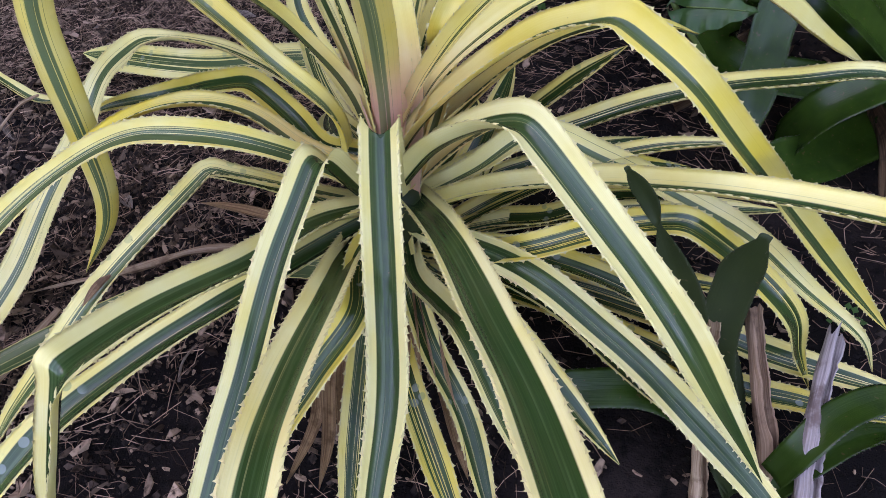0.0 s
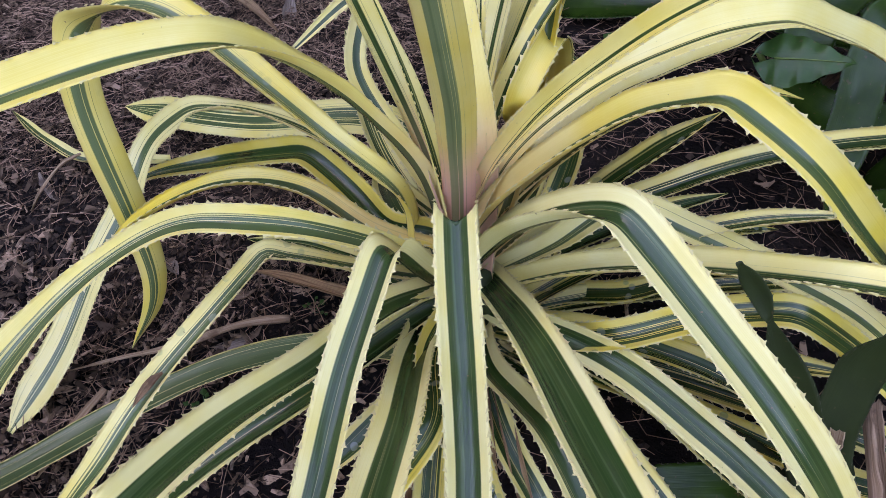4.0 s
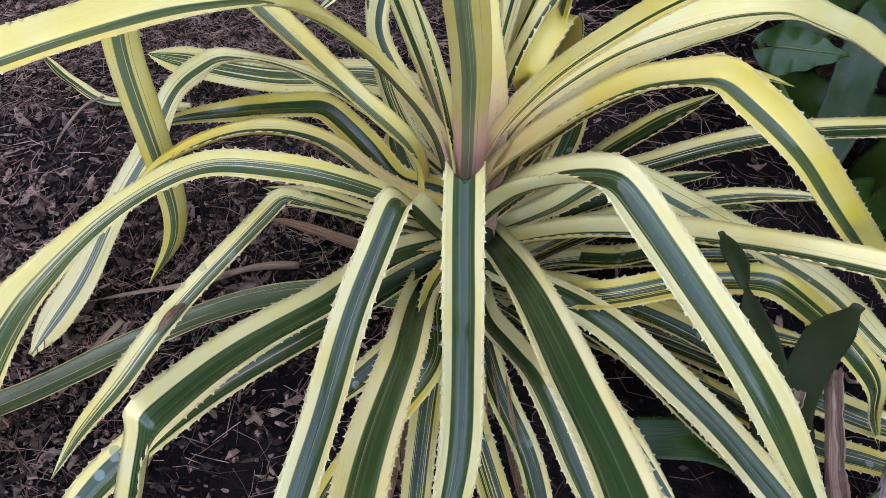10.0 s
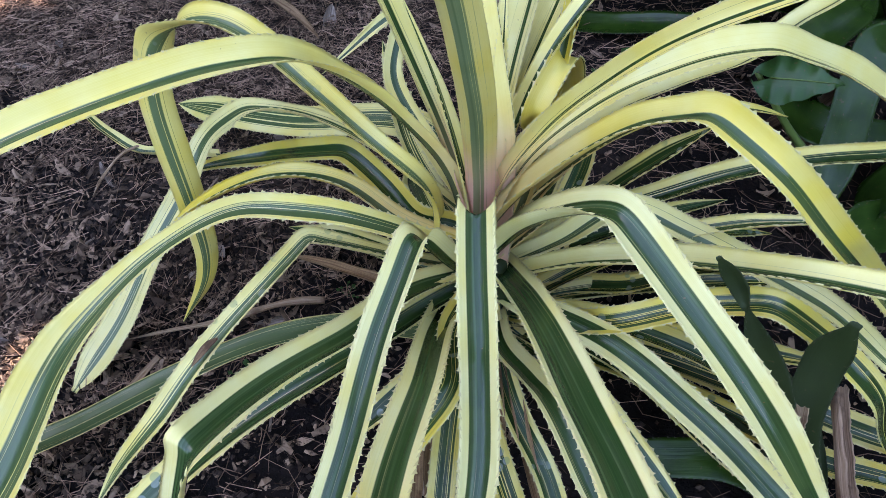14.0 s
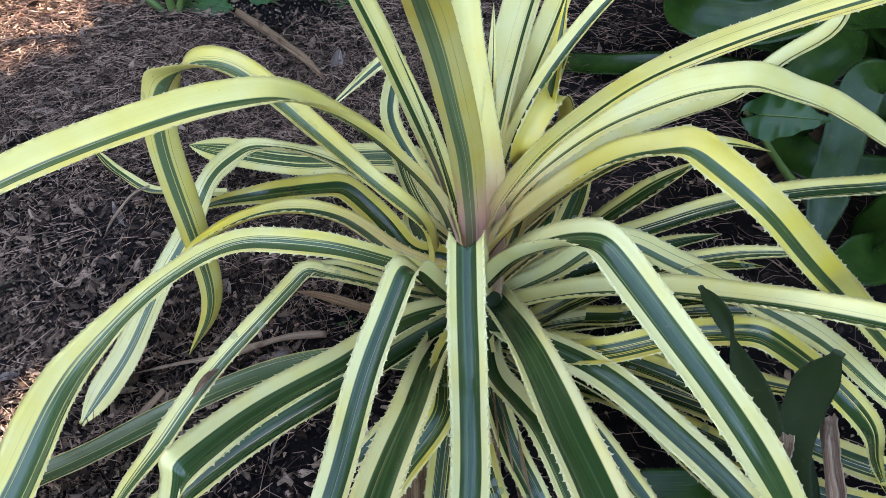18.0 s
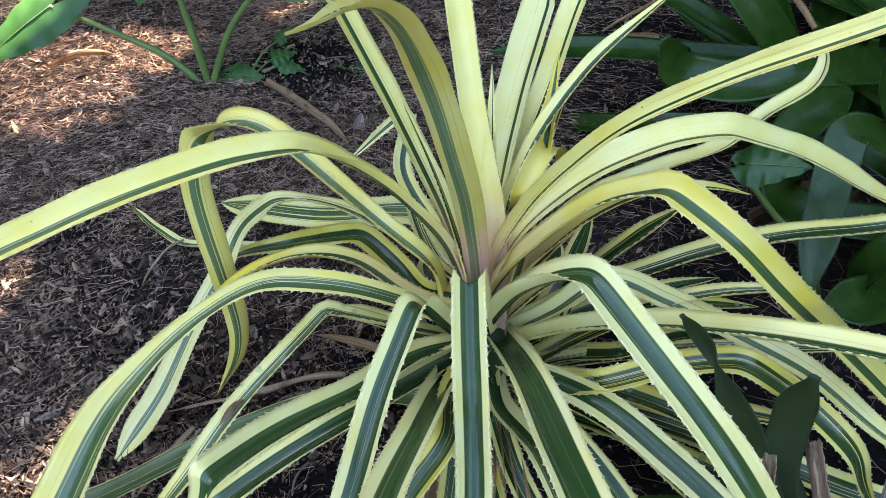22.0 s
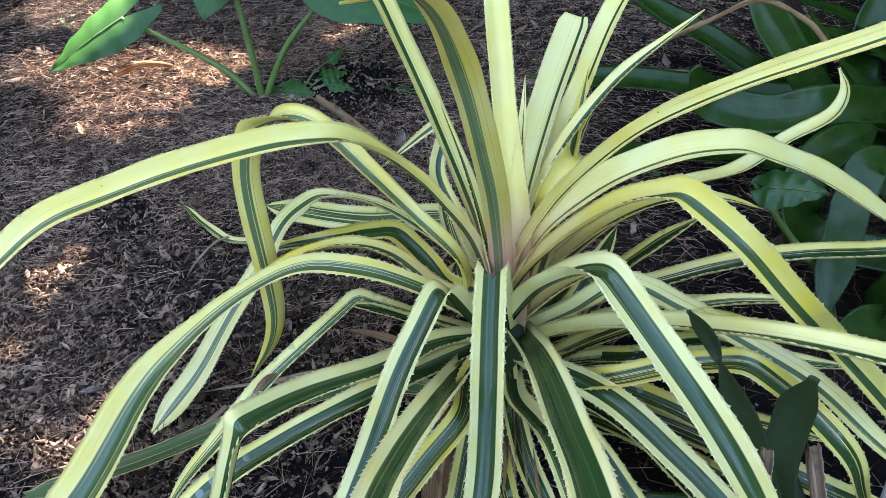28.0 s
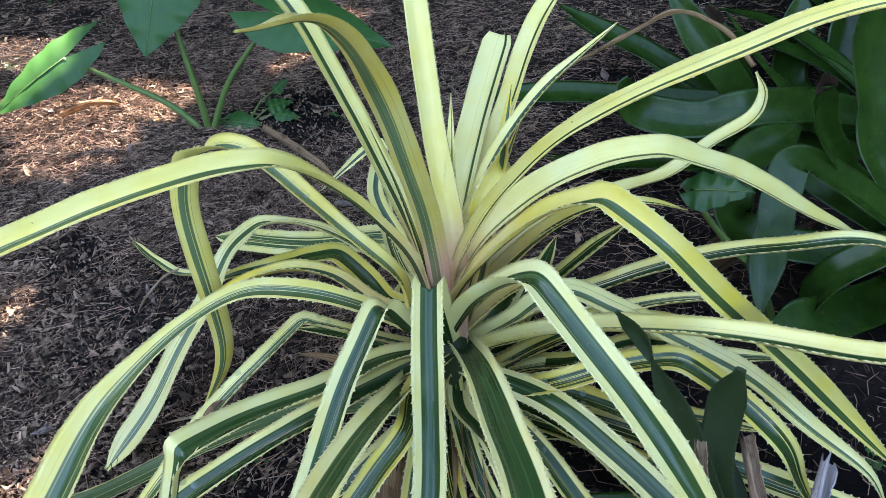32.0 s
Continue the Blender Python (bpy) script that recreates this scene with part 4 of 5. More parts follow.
# cut stalk and shrivelled leaf
def leaf_stump(points, radius, seed, mat, label):
    """A dead leaf rolled into a stiff tube, torn open along one side."""
    rr = random.Random(seed)
    o = Vector(points[0])
    p, s = even(spline([Vector(q) - o for q in points]), 0.006)
    tan, side = frames_along(p, (0.8, -0.5, 0.1))
    vs, fs, uvs, m = [], [], [], 13
    for i in range(len(p)):
        q = s[i] / s[-1]
        up = np.cross(tan[i], side[i])
        open_side = 0.9 + 0.6 * noise.noise((seed, q * 9, 0)) + 0.9 * q
        for j in range(m):
            a = open_side * 0.5 + (2 * math.pi - open_side) * j / (m - 1) - 0.4
            rad = radius * (1.15 - 0.4 * q) * (1 + 0.30 * noise.noise((seed + 5, q * 6, a * 1.6)) + (0.25 * rr.random() if j in (0, m - 1) else 0))
            end = tan[i] * (0.03 * noise.noise((seed, a * 2.5, 3)) * max(0, q - 0.8) * 5)
            vs.append(p[i] + (side[i] * math.cos(a) + up * math.sin(a)) * rad + end)
            uvs.append((j / m, s[i]))
    n = len(vs)
    for i in range(len(p)):
        for j in range(m):
            vs.append(vs[i * m + j] + (p[i] - vs[i * m + j]) * 0.12)
    for i in range(len(p) - 1):
        for j in range(m - 1):
            k = i * m + j
            fs += [(k, k + 1, k + m + 1, k + m), (n + k, n + k + m, n + k + m + 1, n + k + 1)]
        for k, flip in ((i * m, 0), (i * m + m - 1, 1)):
            fs.append((k, k + m, n + k + m, n + k) if not flip else (k, n + k, n + k + m, k + m))
    ob = part("leaf_stump", vs, fs, mat, uvs=uvs + uvs)
    ob.location = o
    return tagged(ob, label, "dead leaf")


leaf_stump([(0.425, 0.40, -0.06), (0.400, 0.502, 0.067), (0.386, 0.547, 0.126), (0.372, 0.599, 0.201)], 0.0125, 3, STUB, "stiff grey brown stump of a dead leaf")
leaf_stump([(0.43, 0.36, -0.06), (0.437, 0.462, 0.077), (0.458, 0.533, 0.121), (0.488, 0.600, 0.155)], 0.015, 8, PALE_STUB, "withered grey leaf rolled into a ragged tube")
dry_leaf([(-0.33, 0.875, 0.03), (-0.41, 0.858, 0.035), (-0.485, 0.832, 0.03), (-0.56, 0.818, 0.022), (-0.66, 0.80, 0.015)], 0.016, PALE, taper=0.3)
leaf_stump([(0.335, 0.47, -0.05), (0.312, 0.505, 0.10), (0.300, 0.520, 0.19), (0.291, 0.528, 0.262)], 0.010, 5, PALE, "pale brown withered leaf curled beside a dark blade")
dry_leaf([(-0.58, 0.76, 0.03), (-0.62, 0.69, 0.02), (-0.65, 0.64, 0.012)], 0.015, PALE)
dry_leaf([(-0.58, 1.19, 0.05), (-0.68, 1.20, 0.045), (-0.76, 1.218, 0.035), (-0.84, 1.275, 0.035), (-0.93, 1.355, 0.03)], 0.024, LOOKS["faded"], "pale dying striped leaf with a dry tip on the soil")
dry_leaf([(-0.745, 1.212, 0.05), (-0.785, 1.192, 0.035), (-0.812, 1.158, 0.02), (-0.824, 1.122, 0.01)], 0.007, PALE)
dry_leaf([(0.47, 1.21, 0.50), (0.42, 1.25, 0.56), (0.34, 1.28, 0.585), (0.24, 1.27, 0.54), (0.13, 1.25, 0.49)], 0.014, TAN, "brown dried tip of a long leaf in the air")
for pts in ([(0.43, 1.20, 0.03), (0.50, 1.22, 0.06), (0.58, 1.26, 0.05), (0.70, 1.38, 0.03)], [(0.45, 1.28, 0.03), (0.56, 1.317, 0.07), (0.66, 1.42, 0.04)], [(0.776, 1.18, 0.05), (0.75, 1.05, 0.07), (0.73, 0.95, 0.03)]):
    dry_leaf(pts, 0.036, UNDER, gutter=0.8, label="broad brown dead leaf lying in the undergrowth")
for pts in ([(-0.75, 1.90, 0.012), (-0.62, 1.775, 0.02), (-0.528, 1.687, 0.02), (-0.455, 1.60, 0.012)], [(0.22, 2.05, 0.02), (0.33, 2.0, 0.04), (0.42, 1.97, 0.02)], [(-1.44, 2.0, 0.02), (-1.36, 2.04, 0.035), (-1.27, 2.07, 0.02)]):
    dry_leaf(pts, 0.03)

# ---- aroid seedling and weeds ----


def heart_leaf(owner, foot, tip, up, width, mat=None, lobes=0.28):
    """An arrow-shaped blade from its stalk's end to its tip."""
    foot, tip = Vector(foot) - owner.location, Vector(tip) - owner.location
    ax = tip - foot
    ln = ax.length
    ax.normalize()
    side = ax.cross(Vector(up)).normalized()
    nrm = side.cross(ax)
    rows, vs, fs, uvs = 22, [], [], []
    for sgn in (-1, 1):
        first = len(vs)
        for i in range(rows + 1):
            v = -lobes + (1 + lobes) * i / rows
            outer = width * 0.5 * (math.sin(min(1.0, (v + lobes) / (lobes + 0.12)) * math.pi / 2) ** 0.7 if v < 0.12 else (1 - ((v - 0.12) / 0.88) ** 1.45))
            inner = 0.0 if v > 0 else min(outer, -v * width * 0.45)
            for j in range(6):
                q = j / 5
                x = inner + (outer - inner) * q
                dip = 0.10 * x - 0.55 * x * x / width - 0.10 * ln * max(0, v) ** 2 + 0.004 * math.sin(v * 22) * q
                vs.append(foot + ax * (ln * v) + side * (sgn * x) + nrm * dip)
                uvs.append((0.5 + 0.5 * sgn * x / width, v * ln))
        for i in range(rows):
            for j in range(5):
                k = first + i * 6 + j
                fs.append((k, k + 6, k + 7, k + 1) if sgn > 0 else (k, k + 1, k + 7, k + 6))
    m = len(vs)
    back = [v - nrm * 0.0008 for v in vs]
    fs += [tuple(m + k for k in reversed(f)) for f in fs]
    return part("leaf", vs + back, fs, mat or FRESH, owner, "", uvs + uvs)


def aroid(place, leaves, label, mat=None, thickness=0.0115):
    ob = thing("aroid_plant", place, label, "plant")
    for stalk, foot, tip, up, width, *lobes in leaves:
        st = tube("stalk", [Vector(p) - Vector(place) for p in stalk], (thickness, thickness * 0.75, thickness * 0.45), STALK, ob)
        blade = heart_leaf(ob, foot, tip, up, width, mat, *lobes)
        a, e, n = Vector(foot) - Vector(place), Vector(tip) - Vector(place), Vector(up).normalized() * 0.0012
        ln = (e - a).length
        tube("midrib", [a + n, a.lerp(e, 0.4) + n - Vector(up).normalized() * ln * 0.016, a.lerp(e, 0.9) + n - Vector(up).normalized() * ln * 0.081], (thickness * 0.16, thickness * 0.10, thickness * 0.05), STALK, blade, 5)
    return ob


aroid((-0.92, 1.92, 0.075), (
    (((-0.92, 1.92, 0.06), (-0.925, 1.915, 0.22), (-0.945, 1.93, 0.38), (-0.965, 1.945, 0.52)), (-0.96, 1.93, 0.545), (-1.015, 1.83, 0.355), (0.1, -0.85, 0.5), 0.25),
    (((-0.92, 1.92, 0.06), (-1.02, 1.925, 0.165), (-1.136, 1.926, 0.235), (-1.31, 1.92, 0.33)), (-1.31, 1.92, 0.33), (-1.585, 1.86, 0.19), (-0.1, -0.75, 0.6), 0.16, 0.62),
    (((-0.92, 1.92, 0.06), (-0.87, 1.925, 0.16), (-0.81, 1.93, 0.255), (-0.672, 1.94, 0.40)), (-0.66, 1.95, 0.425), (-0.32, 1.90, 0.345), (0.1, -0.55, 0.8), 0.22, 0.4)),
    "green seedling with arrow-shaped leaves on bent stalks")
aroid((-0.83, 1.95, 0.075), (
    (((-0.83, 1.95, 0.06), (-0.84, 1.94, 0.09), (-0.85, 1.935, 0.105)), (-0.85, 1.935, 0.105), (-0.755, 1.92, 0.10), (0, -0.6, 0.8), 0.085),
    (((-0.83, 1.96, 0.06), (-0.77, 1.965, 0.11), (-0.735, 1.98, 0.13)), (-0.735, 1.98, 0.13), (-0.675, 2.01, 0.135), (0, -0.6, 0.8), 0.06),
    (((-0.83, 1.96, 0.06), (-0.76, 1.965, 0.10), (-0.71, 1.965, 0.11)), (-0.71, 1.965, 0.11), (-0.64, 1.96, 0.10), (0.1, -0.6, 0.8), 0.045),
    (((-0.83, 1.96, 0.06), (-0.77, 1.99, 0.14), (-0.72, 2.01, 0.17)), (-0.72, 2.01, 0.17), (-0.68, 2.03, 0.20), (0, -0.7, 0.7), 0.04),
    (((-0.83, 1.95, 0.06), (-0.86, 1.95, 0.09), (-0.88, 1.95, 0.10)), (-0.88, 1.95, 0.10), (-0.93, 1.90, 0.09), (0, -0.5, 0.9), 0.05)),
    "small low weed with soft green leaves", thickness=0.004)
aroid((0.545, 1.098, 0.0), (
    (((0.545, 1.098, 0), (0.50, 1.09, 0.12), (0.42, 1.09, 0.22), (0.345, 1.095, 0.325)), (0.362, 1.075, 0.325), (0.455, 1.035, 0.345), (0.0, -0.6, 0.8), 0.078),),
    "young plant with one rounded dark green leaf", ROUND, 0.010)

# ---- litter on the ground ----


def on_ground(x, y, lift=0.0):
    return Vector((x, y, ground_height(x, y) + lift))


def bare(x, y):
    """Where the dark soil lies open, with less litter on it."""
    return math.exp(-((x + 0.80) ** 2 / 0.08 + (y - 1.12) ** 2 / 0.05)) + 0.6 * math.exp(-((x + 0.35) ** 2 + (y - 0.5) ** 2) / 0.02)


def thin(x, y):
    """Fewer needles beneath the plant and among its dark neighbours."""
    return min(1.0, math.exp(-((x + 0.15) ** 2 / 0.25 + (y - 0.65) ** 2 / 0.20)) + (0.7 if x > 0.1 and y < 2.2 else 0.0))


def near_path(x, y):
    """Where chips outnumber the needles."""
    return 1 / (1 + math.exp((y - 1.25) * 6)) if x < -0.3 else 0.0


def place_for(r):
    if r.random() < 0.55:
        return r.gauss(-0.8, 0.75), r.gauss(1.6, 0.85)
    return r.gauss(-0.8, 1.5), r.gauss(2.4, 1.5)


r = random.Random(21)
vs, fs = [], []
for i in range(150000):
    x, y = place_for(r)
    if r.random() < bare(x, y) * 0.8 or r.random() < 0.75 * thin(x, y) or r.random() < 0.25 * near_path(x, y) or noise.noise((x * 2.3, y * 2.3, 9)) < -0.42 + r.uniform(-0.2, 0.2):
        continue
    a = 3.1 * noise.noise((x * 1.5, y * 1.5, 2)) + r.gauss(0, 0.9)
    ln, w = 0.015 + 0.07 * r.random() ** 1.6, r.uniform(0.0003, 0.0008)
    d, c = Vector((math.cos(a), math.sin(a), 0)), r.gauss(0, 0.25)
    sd = Vector((-d.y, d.x, 0))
    tilt = r.gauss(0, 0.13)
    lift = 0.003 + abs(r.gauss(0, 0.007))
    k = len(vs)
    for q in (-0.5, 0.0, 0.5):
        o = on_ground(x, y, lift) + d * (ln * q) + sd * (c * ln * q * q * 2) + Vector((0, 0, ln * q * tilt))
        vs += [o + sd * w, o - sd * w, o + Vector((0, 0, w * 1.6))]
    for m in (k, k + 3):
        fs += [(m, m + 3, m + 5, m + 2), (m + 2, m + 5, m + 4, m + 1), (m + 1, m + 4, m + 3, m)]
tagged(part("pine_needle_litter", vs, fs, NEEDLE, smooth=False), "brown fallen pine needles matted over the soil", "litter", kind="stuff")

vs, fs = [], []
for i in range(40000):
    x, y = place_for(r) if i < 30000 else (r.gauss(-0.95, 0.3), r.gauss(0.85, 0.3))
    if r.random() < bare(x, y) * 0.7 or (0.05 < x and y < 2.2 and r.random() < 0.65):
        continue
    m3 = Euler((r.gauss(0, 0.45), r.gauss(0, 0.45), r.uniform(0, 6.3))).to_matrix()
    big = r.random() ** 5
    l, w, h = 0.003 + 0.020 * big, 0.0018 + 0.009 * big * r.random(), 0.0006 + 0.002 * r.random()
    o = on_ground(x, y, 0.003 + abs(r.gauss(0, 0.004)))
    bend = r.gauss(0, 0.35) * l
    k = len(vs)
    for z in (-h, h):
        vs += [o + m3 @ Vector(v) for v in ((-l, r.uniform(-0.5, 0.2) * w, z + bend), (-l * 0.2, -w, z), (l * r.uniform(0.7, 1.1), -w * 0.5, z + bend), (l * 0.8, w * 0.6, z + bend), (-l * 0.1, w * r.uniform(0.6, 1.1), z))]
    fs += [tuple(k + j for j in reversed(range(5))), tuple(k + 5 + j for j in range(5))]
    fs += [(k + j, k + (j + 1) % 5, k + 5 + (j + 1) % 5, k + 5 + j) for j in range(5)]
tagged(part("bark_mulch", vs, fs, CHIP, smooth=False), "weathered bark chips and leaf fragments scattered over the soil", "mulch", kind="stuff")

vs, fs = [], []
for i in range(42000):
    x, y = place_for(r) if r.random() < 0.75 else (r.gauss(-0.8, 0.28), r.gauss(1.05, 0.25))
    o, q = on_ground(x, y, 0.001), 0.0014 + 0.008 * r.random() ** 4
    k = len(vs)
    vs += [o + Vector(v) * q * r.uniform(0.7, 1.3) for v in ((1, 0, 0), (0, 1, 0), (-1, 0, 0), (0, -1, 0), (0.2, 0.2, 0.9), (0, 0, -0.8))]
    fs += [(k + a, k + (a + 1) % 4, k + 4) for a in range(4)] + [(k + (a + 1) % 4, k + a, k + 5) for a in range(4)]
tagged(part("soil_crumbs", vs, fs, CLOD, smooth=False), "dark crumbs of loose garden soil", "soil", kind="stuff")

# fallen leaves, twigs and pebbles that can be told apart
shapes = []
for v in range(7):
    rr = random.Random(40 + v)
    ln, w, curl = rr.uniform(0.03, 0.055), rr.uniform(0.010, 0.020), rr.uniform(-0.8, 1.1)
    pv, pf = [], []
    for i in range(7):
        q = i / 6
        half = w * math.sin(math.pi * min(1, q * 0.93 + 0.04)) ** 0.8 * rr.uniform(0.85, 1.1)
        for c in (-1, -0.5, 0, 0.5, 1):
            pv.append((ln * (q - 0.5) * 2, half * c, curl * half * c * c + 0.25 * ln * (q - 0.5) ** 2 * (1 + curl) + rr.gauss(0, 0.0008)))
    uvf = [(0.5 + y / 0.04, x) for x, y, z in pv]
    pv += [(a, b, c - 0.0007) for a, b, c in pv]
    for i in range(6):
        for j in range(4):
            k = i * 5 + j
            pf += [(k, k + 5, k + 6, k + 1), (k + 35, k + 36, k + 41, k + 40)]
    shapes.append((pv, pf, uvf + uvf))
kept = []
for v, (pv, pf, pu) in enumerate(shapes):
    ob = part("fallen_leaf", pv, pf, DRY if v in (2, 5) else GREY_DRY, uvs=pu)
    kept.append(tagged(ob, "dry curled brown fallen leaf on the mulch", "dead leaf", "fallen leaves"))
for i in range(120):
    x, y = place_for(r)
    m = Matrix.LocRotScale(on_ground(x, y, 0.009), Euler((r.gauss(0, 0.3), r.gauss(0, 0.3), r.uniform(0, 6.3))), (r.uniform(0.45, 1.05),) * 3)
    if i < 7:
        kept[i].matrix_world = m
    else:
        ob = copy_thing(kept[i % 7], Matrix())
        ob.matrix_basis = m
for i in range(60):
    x, y = place_for(r)
    a, ln = r.uniform(0, 6.3), r.uniform(0.05, 0.14)
    d = Vector((math.cos(a), math.sin(a), 0)) * ln
    ob = tube("twig", [on_ground(x, y, 0.006), on_ground(x + d.x * 0.5 + r.gauss(0, 0.006), y + d.y * 0.5, 0.009), on_ground(x + d.x, y + d.y, 0.006)], (0.0024, 0.002, 0.0012), GREY_DRY, None, 5)
    tagged(ob, "thin dry grey twig on the mulch", "twig", "twigs")

# ---- unseen ring of shrubs, added to block low sky light ----
vs, fs = [], []
ring, rows = 96, 9
for i in range(ring):
    a = 2 * math.pi * i / ring
    for j in range(rows + 1):
        # high at the sides, low behind the camera to let sky light in
        h = (1.6 + 4.7 * min(1.0, max(0.0, 1.15 + 1.6 * math.sin(a)))) * j / rows - 0.3
        rad = 6.5 + 0.9 * math.sin(2.2 * j / rows) + 0.8 * noise.noise((math.cos(a) * 3, math.sin(a) * 3, j * 0.7)) - (0 if j < rows else -1.6)
        vs.append((rad * math.cos(a) - 0.2, rad * math.sin(a) + 1.5, h * (1 + 0.15 * noise.noise((math.cos(a) * 4, math.sin(a) * 4, 8)))))
for i in range(ring):
    for j in range(rows):
        k, k2 = i * (rows + 1) + j, ((i + 1) % ring) * (rows + 1) + j
        fs.append((k, k + 1, k2 + 1, k2))
tagged(part("sky_block_shrubs", vs, fs, DARK), "unseen belt of dense dark green shrubs added to block low sky light", "shrubs", kind="structure")

# leaves over the added ring, which only shapes the light
vs, fs = [], []
r = random.Random(33)
for i in range(26000):
    a, q = r.uniform(0, 2 * math.pi), r.random()
    h = (1.4 + 4.7 * min(1.0, max(0.0, 1.15 + 1.6 * math.sin(a)))) * q
    rad = 6.35 + 0.9 * math.sin(2.2 * q) + 0.8 * noise.noise((math.cos(a) * 3, math.sin(a) * 3, q * 6.3)) - abs(r.gauss(0, 0.18))
    c = Vector((rad * math.cos(a) - 0.2, rad * math.sin(a) + 1.5, h))
    m3 = Euler((r.uniform(-1, 1), r.uniform(-1, 1), r.uniform(0, 6.3))).to_matrix()
    k, l, w = len(vs), r.uniform(0.07, 0.16), r.uniform(0.03, 0.07)
    vs += [c + m3 @ Vector(v) for v in ((-l, 0, 0), (0, -w, 0.02), (l, 0, -0.02), (0, w, 0.02))]
    fs += [(k, k + 1, k + 2), (k, k + 2, k + 3)]
tagged(part("sky_block_foliage", vs, fs, DARK, smooth=False), "dense dark green leaves on the unseen light-blocking shrubs", "foliage", kind="stuff")

# ---- small weeds ----


def weed(place, n, size, seed):
    rr = random.Random(seed)
    ob = thing("weed", on_ground(*place), "tiny soft green weed sprouting from the mulch", "weed", "weeds")
    for i in range(n):
        a, el = rr.uniform(0, 6.3), rr.uniform(0.3, 1.2)
        d = Vector((math.cos(a) * math.cos(el), math.sin(a) * math.cos(el), math.sin(el))) * size * rr.uniform(0.4, 1.0)
        k = size * rr.uniform(0.25, 0.45)
        f = Vector((d.x, d.y, 0)).normalized()
        sd = Vector((-f.y, f.x, 0))
        o = [d, d + f * k * 0.5 + sd * k * 0.45, d + f * k + Vector((0, 0, 0.2 * k)), d + f * k * 0.5 - sd * k * 0.45, d + f * k * 0.5 - Vector((0, 0, 0.08 * k)), Vector((0, 0, 0)), Vector((0.0015, 0, 0)), d + Vector((0.0012, 0, 0))]
        part("leaf", o, [(0, 1, 4), (1, 2, 4), (2, 3, 4), (3, 0, 4), (0, 3, 2, 1), (5, 6, 7, 0)], FRESH, ob, smooth=False)


for i, (x, y, n, size) in enumerate(((-0.48, 1.94, 9, 0.06), (-0.23, 1.10, 14, 0.035), (-0.30, 0.90, 8, 0.025), (-0.44, 0.74, 12, 0.03), (-0.47, 0.70, 10, 0.02), (-1.28, 2.9, 10, 0.06), (-0.55, 3.05, 10, 0.06), (-1.85, 2.4, 8, 0.05), (-0.98, 1.0, 5, 0.02), (-0.78, 0.88, 6, 0.02), (0.19, 1.5, 9, 0.06), (0.62, 0.75, 12, 0.04), (-1.5, 3.2, 10, 0.07), (-2.0, 3.0, 10, 0.07))):
    weed((x, y), n, size, 60 + i)

# ---- unseen shade tree, added overhead to keep sun off the bed ----
tree = thing("shade_tree", (-5.5, 7.0, 0.0), "unseen tall leafy tree added so that its crown shades the bed", "tree")
tube("trunk", [(0, 0, 0), (0.1, -0.1, 1.6), (0.3, -0.3, 3.4)], (0.22, 0.18, 0.14), BARK, tree, 12)
limbs = [((0.3, -0.3, 3.3), (2.0, -1.6, 4.2), (5.0, -4.2, 4.4)), ((0.3, -0.3, 3.3), (2.4, -0.2, 4.3), (5.5, -1.0, 4.5)), ((0.3, -0.3, 3.3), (0.9, -2.5, 4.2), (2.6, -5.5, 4.4)), ((2.0, -1.6, 4.2), (4.2, -2.2, 4.5), (7.0, -3.0, 4.5))]
for limb in limbs:
    tube("limb", limb, (0.10, 0.07, 0.02), BARK, tree)
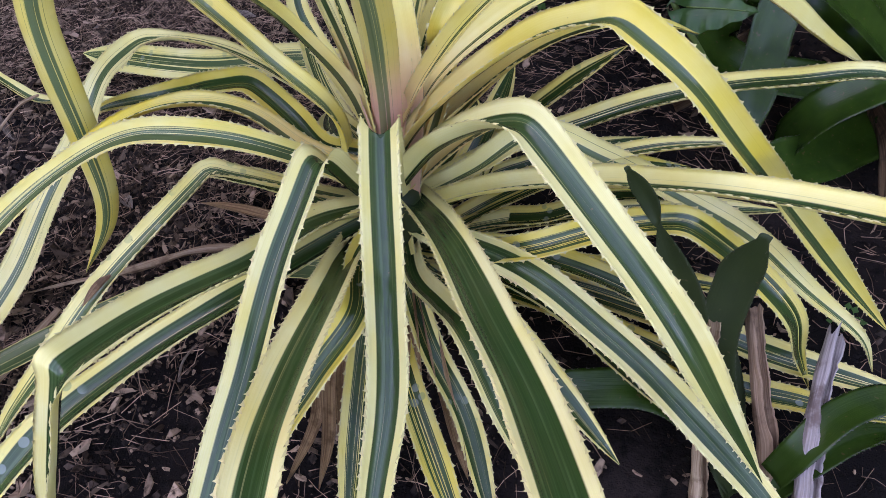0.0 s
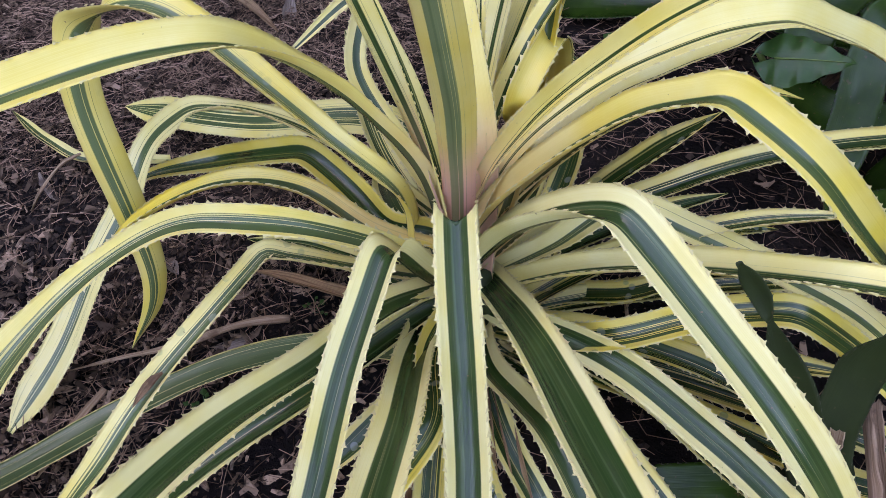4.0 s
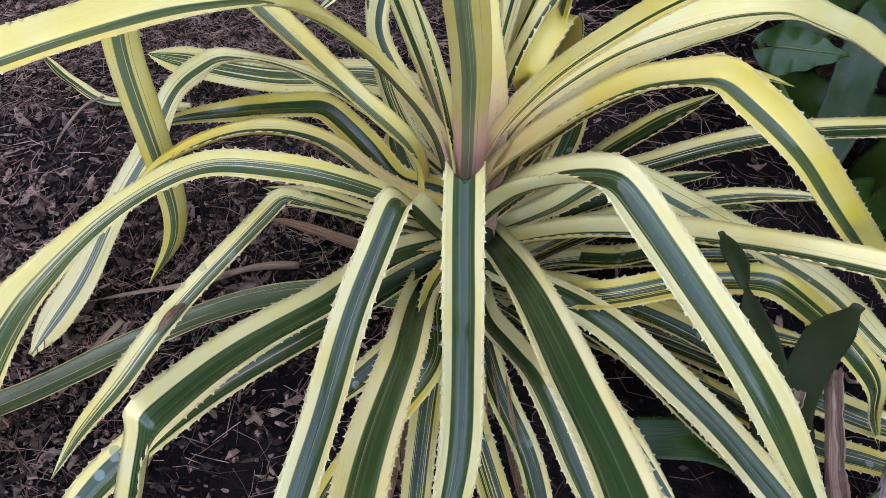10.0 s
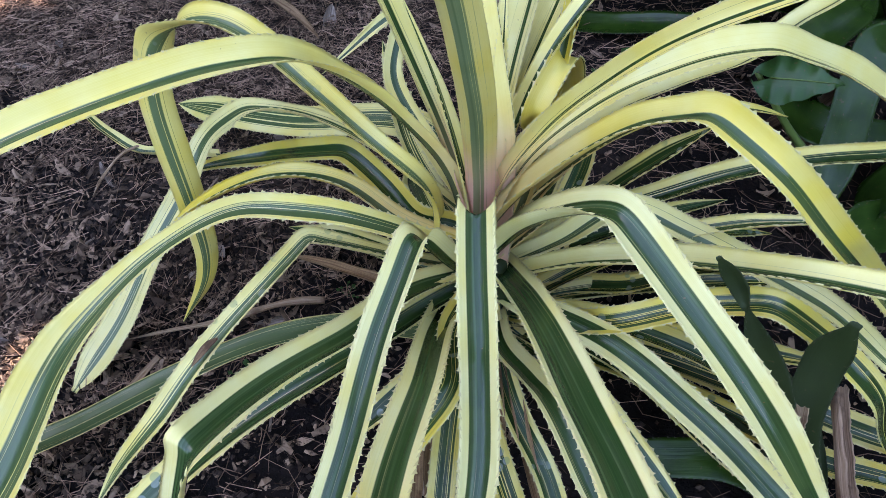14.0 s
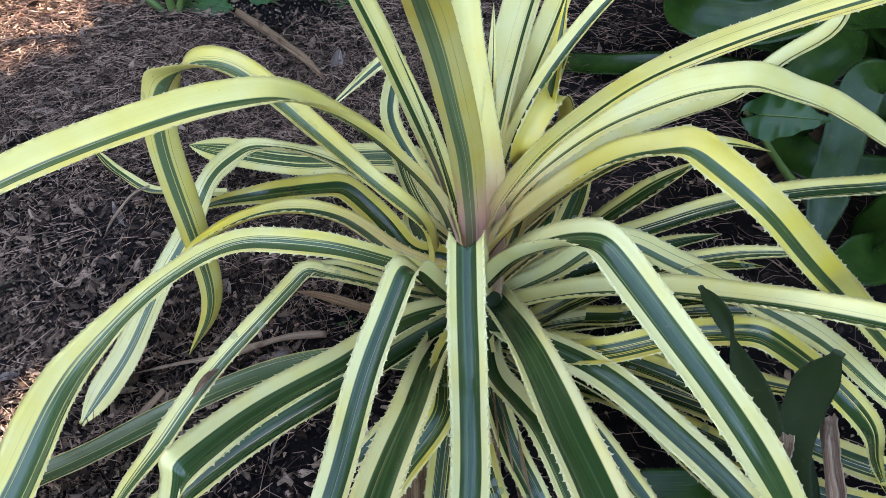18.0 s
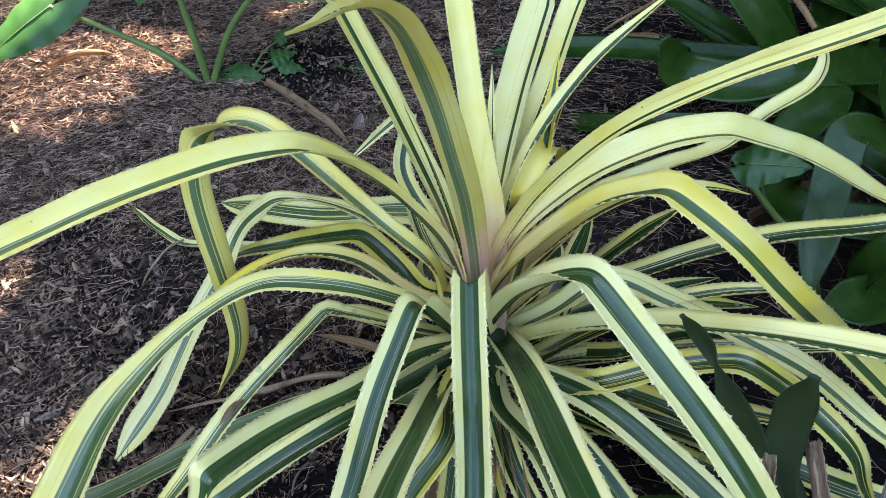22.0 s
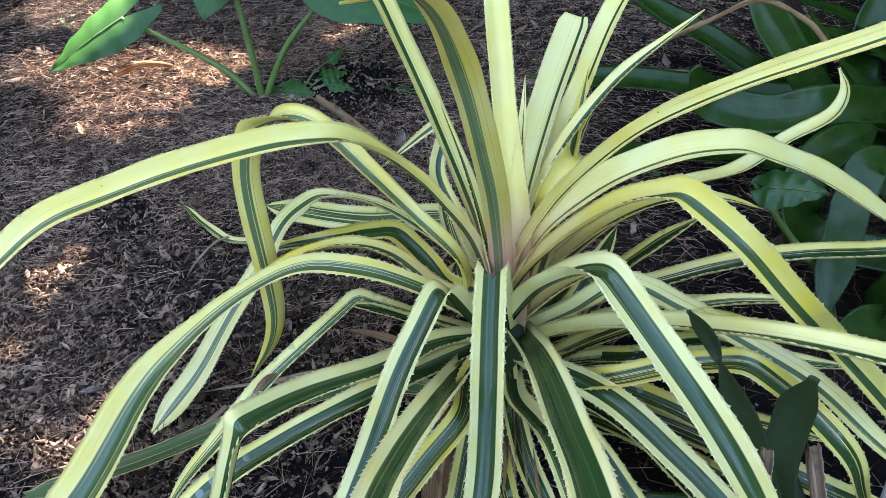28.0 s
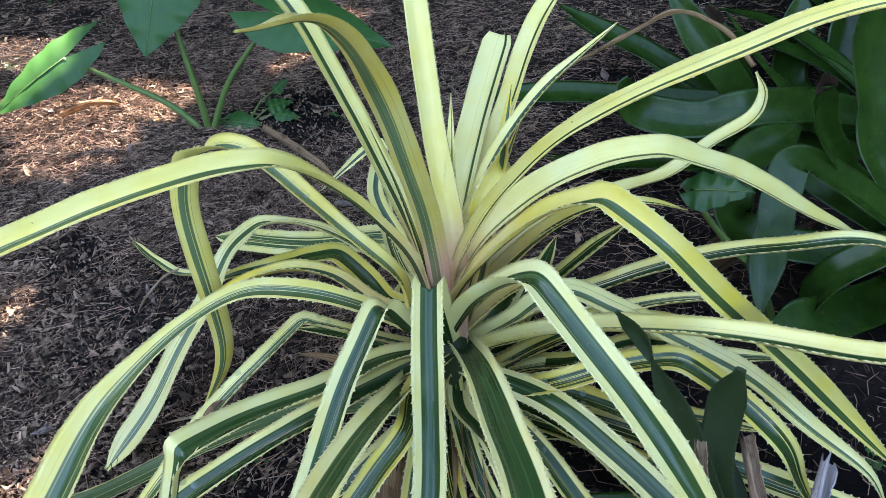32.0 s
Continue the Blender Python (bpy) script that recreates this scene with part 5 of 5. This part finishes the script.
# crown: leaves spread in a layer, thin where the ground has its sun flecks
flecks = ((-1.30, 2.03, 0.38, 0.22), (-1.85, 2.45, 0.25, 0.2), (-1.30, 1.76, 0.26, 0.12), (-1.16, 1.13, 0.10, 0.12), (-0.83, 0.81, 0.06, 0.07), (-0.72, 2.32, 0.09, 0.17), (-0.95, 0.68, 0.11, 0.07), (-0.55, 2.6, 0.10, 0.16), (-1.0, 3.3, 0.3, 0.14), (-1.75, 2.05, 0.16, 0.14))
small_flecks = ((-1.13, 0.90, 0.060), (-0.87, 0.60, 0.070), (-0.88, 2.83, 0.050), (-0.46, 2.93, 0.060), (-2.40, 2.97, 0.060), (-1.35, 2.52, 0.050), (-0.92, 0.94, 0.030), (-1.23, 2.97, 0.050), (-1.12, 1.47, 0.050), (-0.70, 1.36, 0.025), (-1.11, 1.10, 0.025), (-1.37, 1.31, 0.025))
vs, fs = [], []
r = random.Random(12)
for i in range(94000):
    z = r.uniform(3.7, 4.7)
    x, y = (r.uniform(-4.5, 3.2), r.uniform(-1.3, 5.5)) if i < 50000 else (r.uniform(-0.75, 1.3), r.uniform(-0.3, 1.9)) if i < 60000 else (r.uniform(-5.0, 7.0), r.uniform(-1.8, 5.5))
    rag = 1.1 + 0.7 * noise.noise((x * 5, y * 5, 1)) + 0.4 * noise.noise((x * 14, y * 14, 2))
    if y < -0.62 - 0.8 * abs(noise.noise((x * 0.8, 3.1, 0))) - 0.25 * noise.noise((x * 4, y * 4, 6)) + 0.1 or abs(x - 0.9) > 4.6 + 1.3 * noise.noise((y * 0.9, 7.7, 0)):
        continue
    if any(((x - fx) / fw) ** 2 + ((y - fy) / fh) ** 2 < rag for fx, fy, fw, fh in flecks) or any((x - fx) ** 2 + (y - fy) ** 2 < fw * fw * rag for fx, fy, fw in small_flecks):
        continue
    c = Vector((x, y, 0)) + SUN * (z / SUN.z) - tree.location
    m3 = Euler((r.uniform(-0.7, 0.7), r.uniform(-0.7, 0.7), r.uniform(0, 6.3))).to_matrix()
    k, l, w = len(vs), r.uniform(0.06, 0.11), r.uniform(0.025, 0.045)
    if i >= 60000:
        l, w = l * 1.5, w * 1.6
    vs += [c + m3 @ Vector(v) for v in ((-l, 0, 0), (0, -w, 0.012), (l, 0, -0.01), (0, w, 0.012))]
    fs += [(k, k + 1, k + 2), (k, k + 2, k + 3)]
tagged(part("crown", vs, fs, FRESH, tree, smooth=False), kind="stuff")
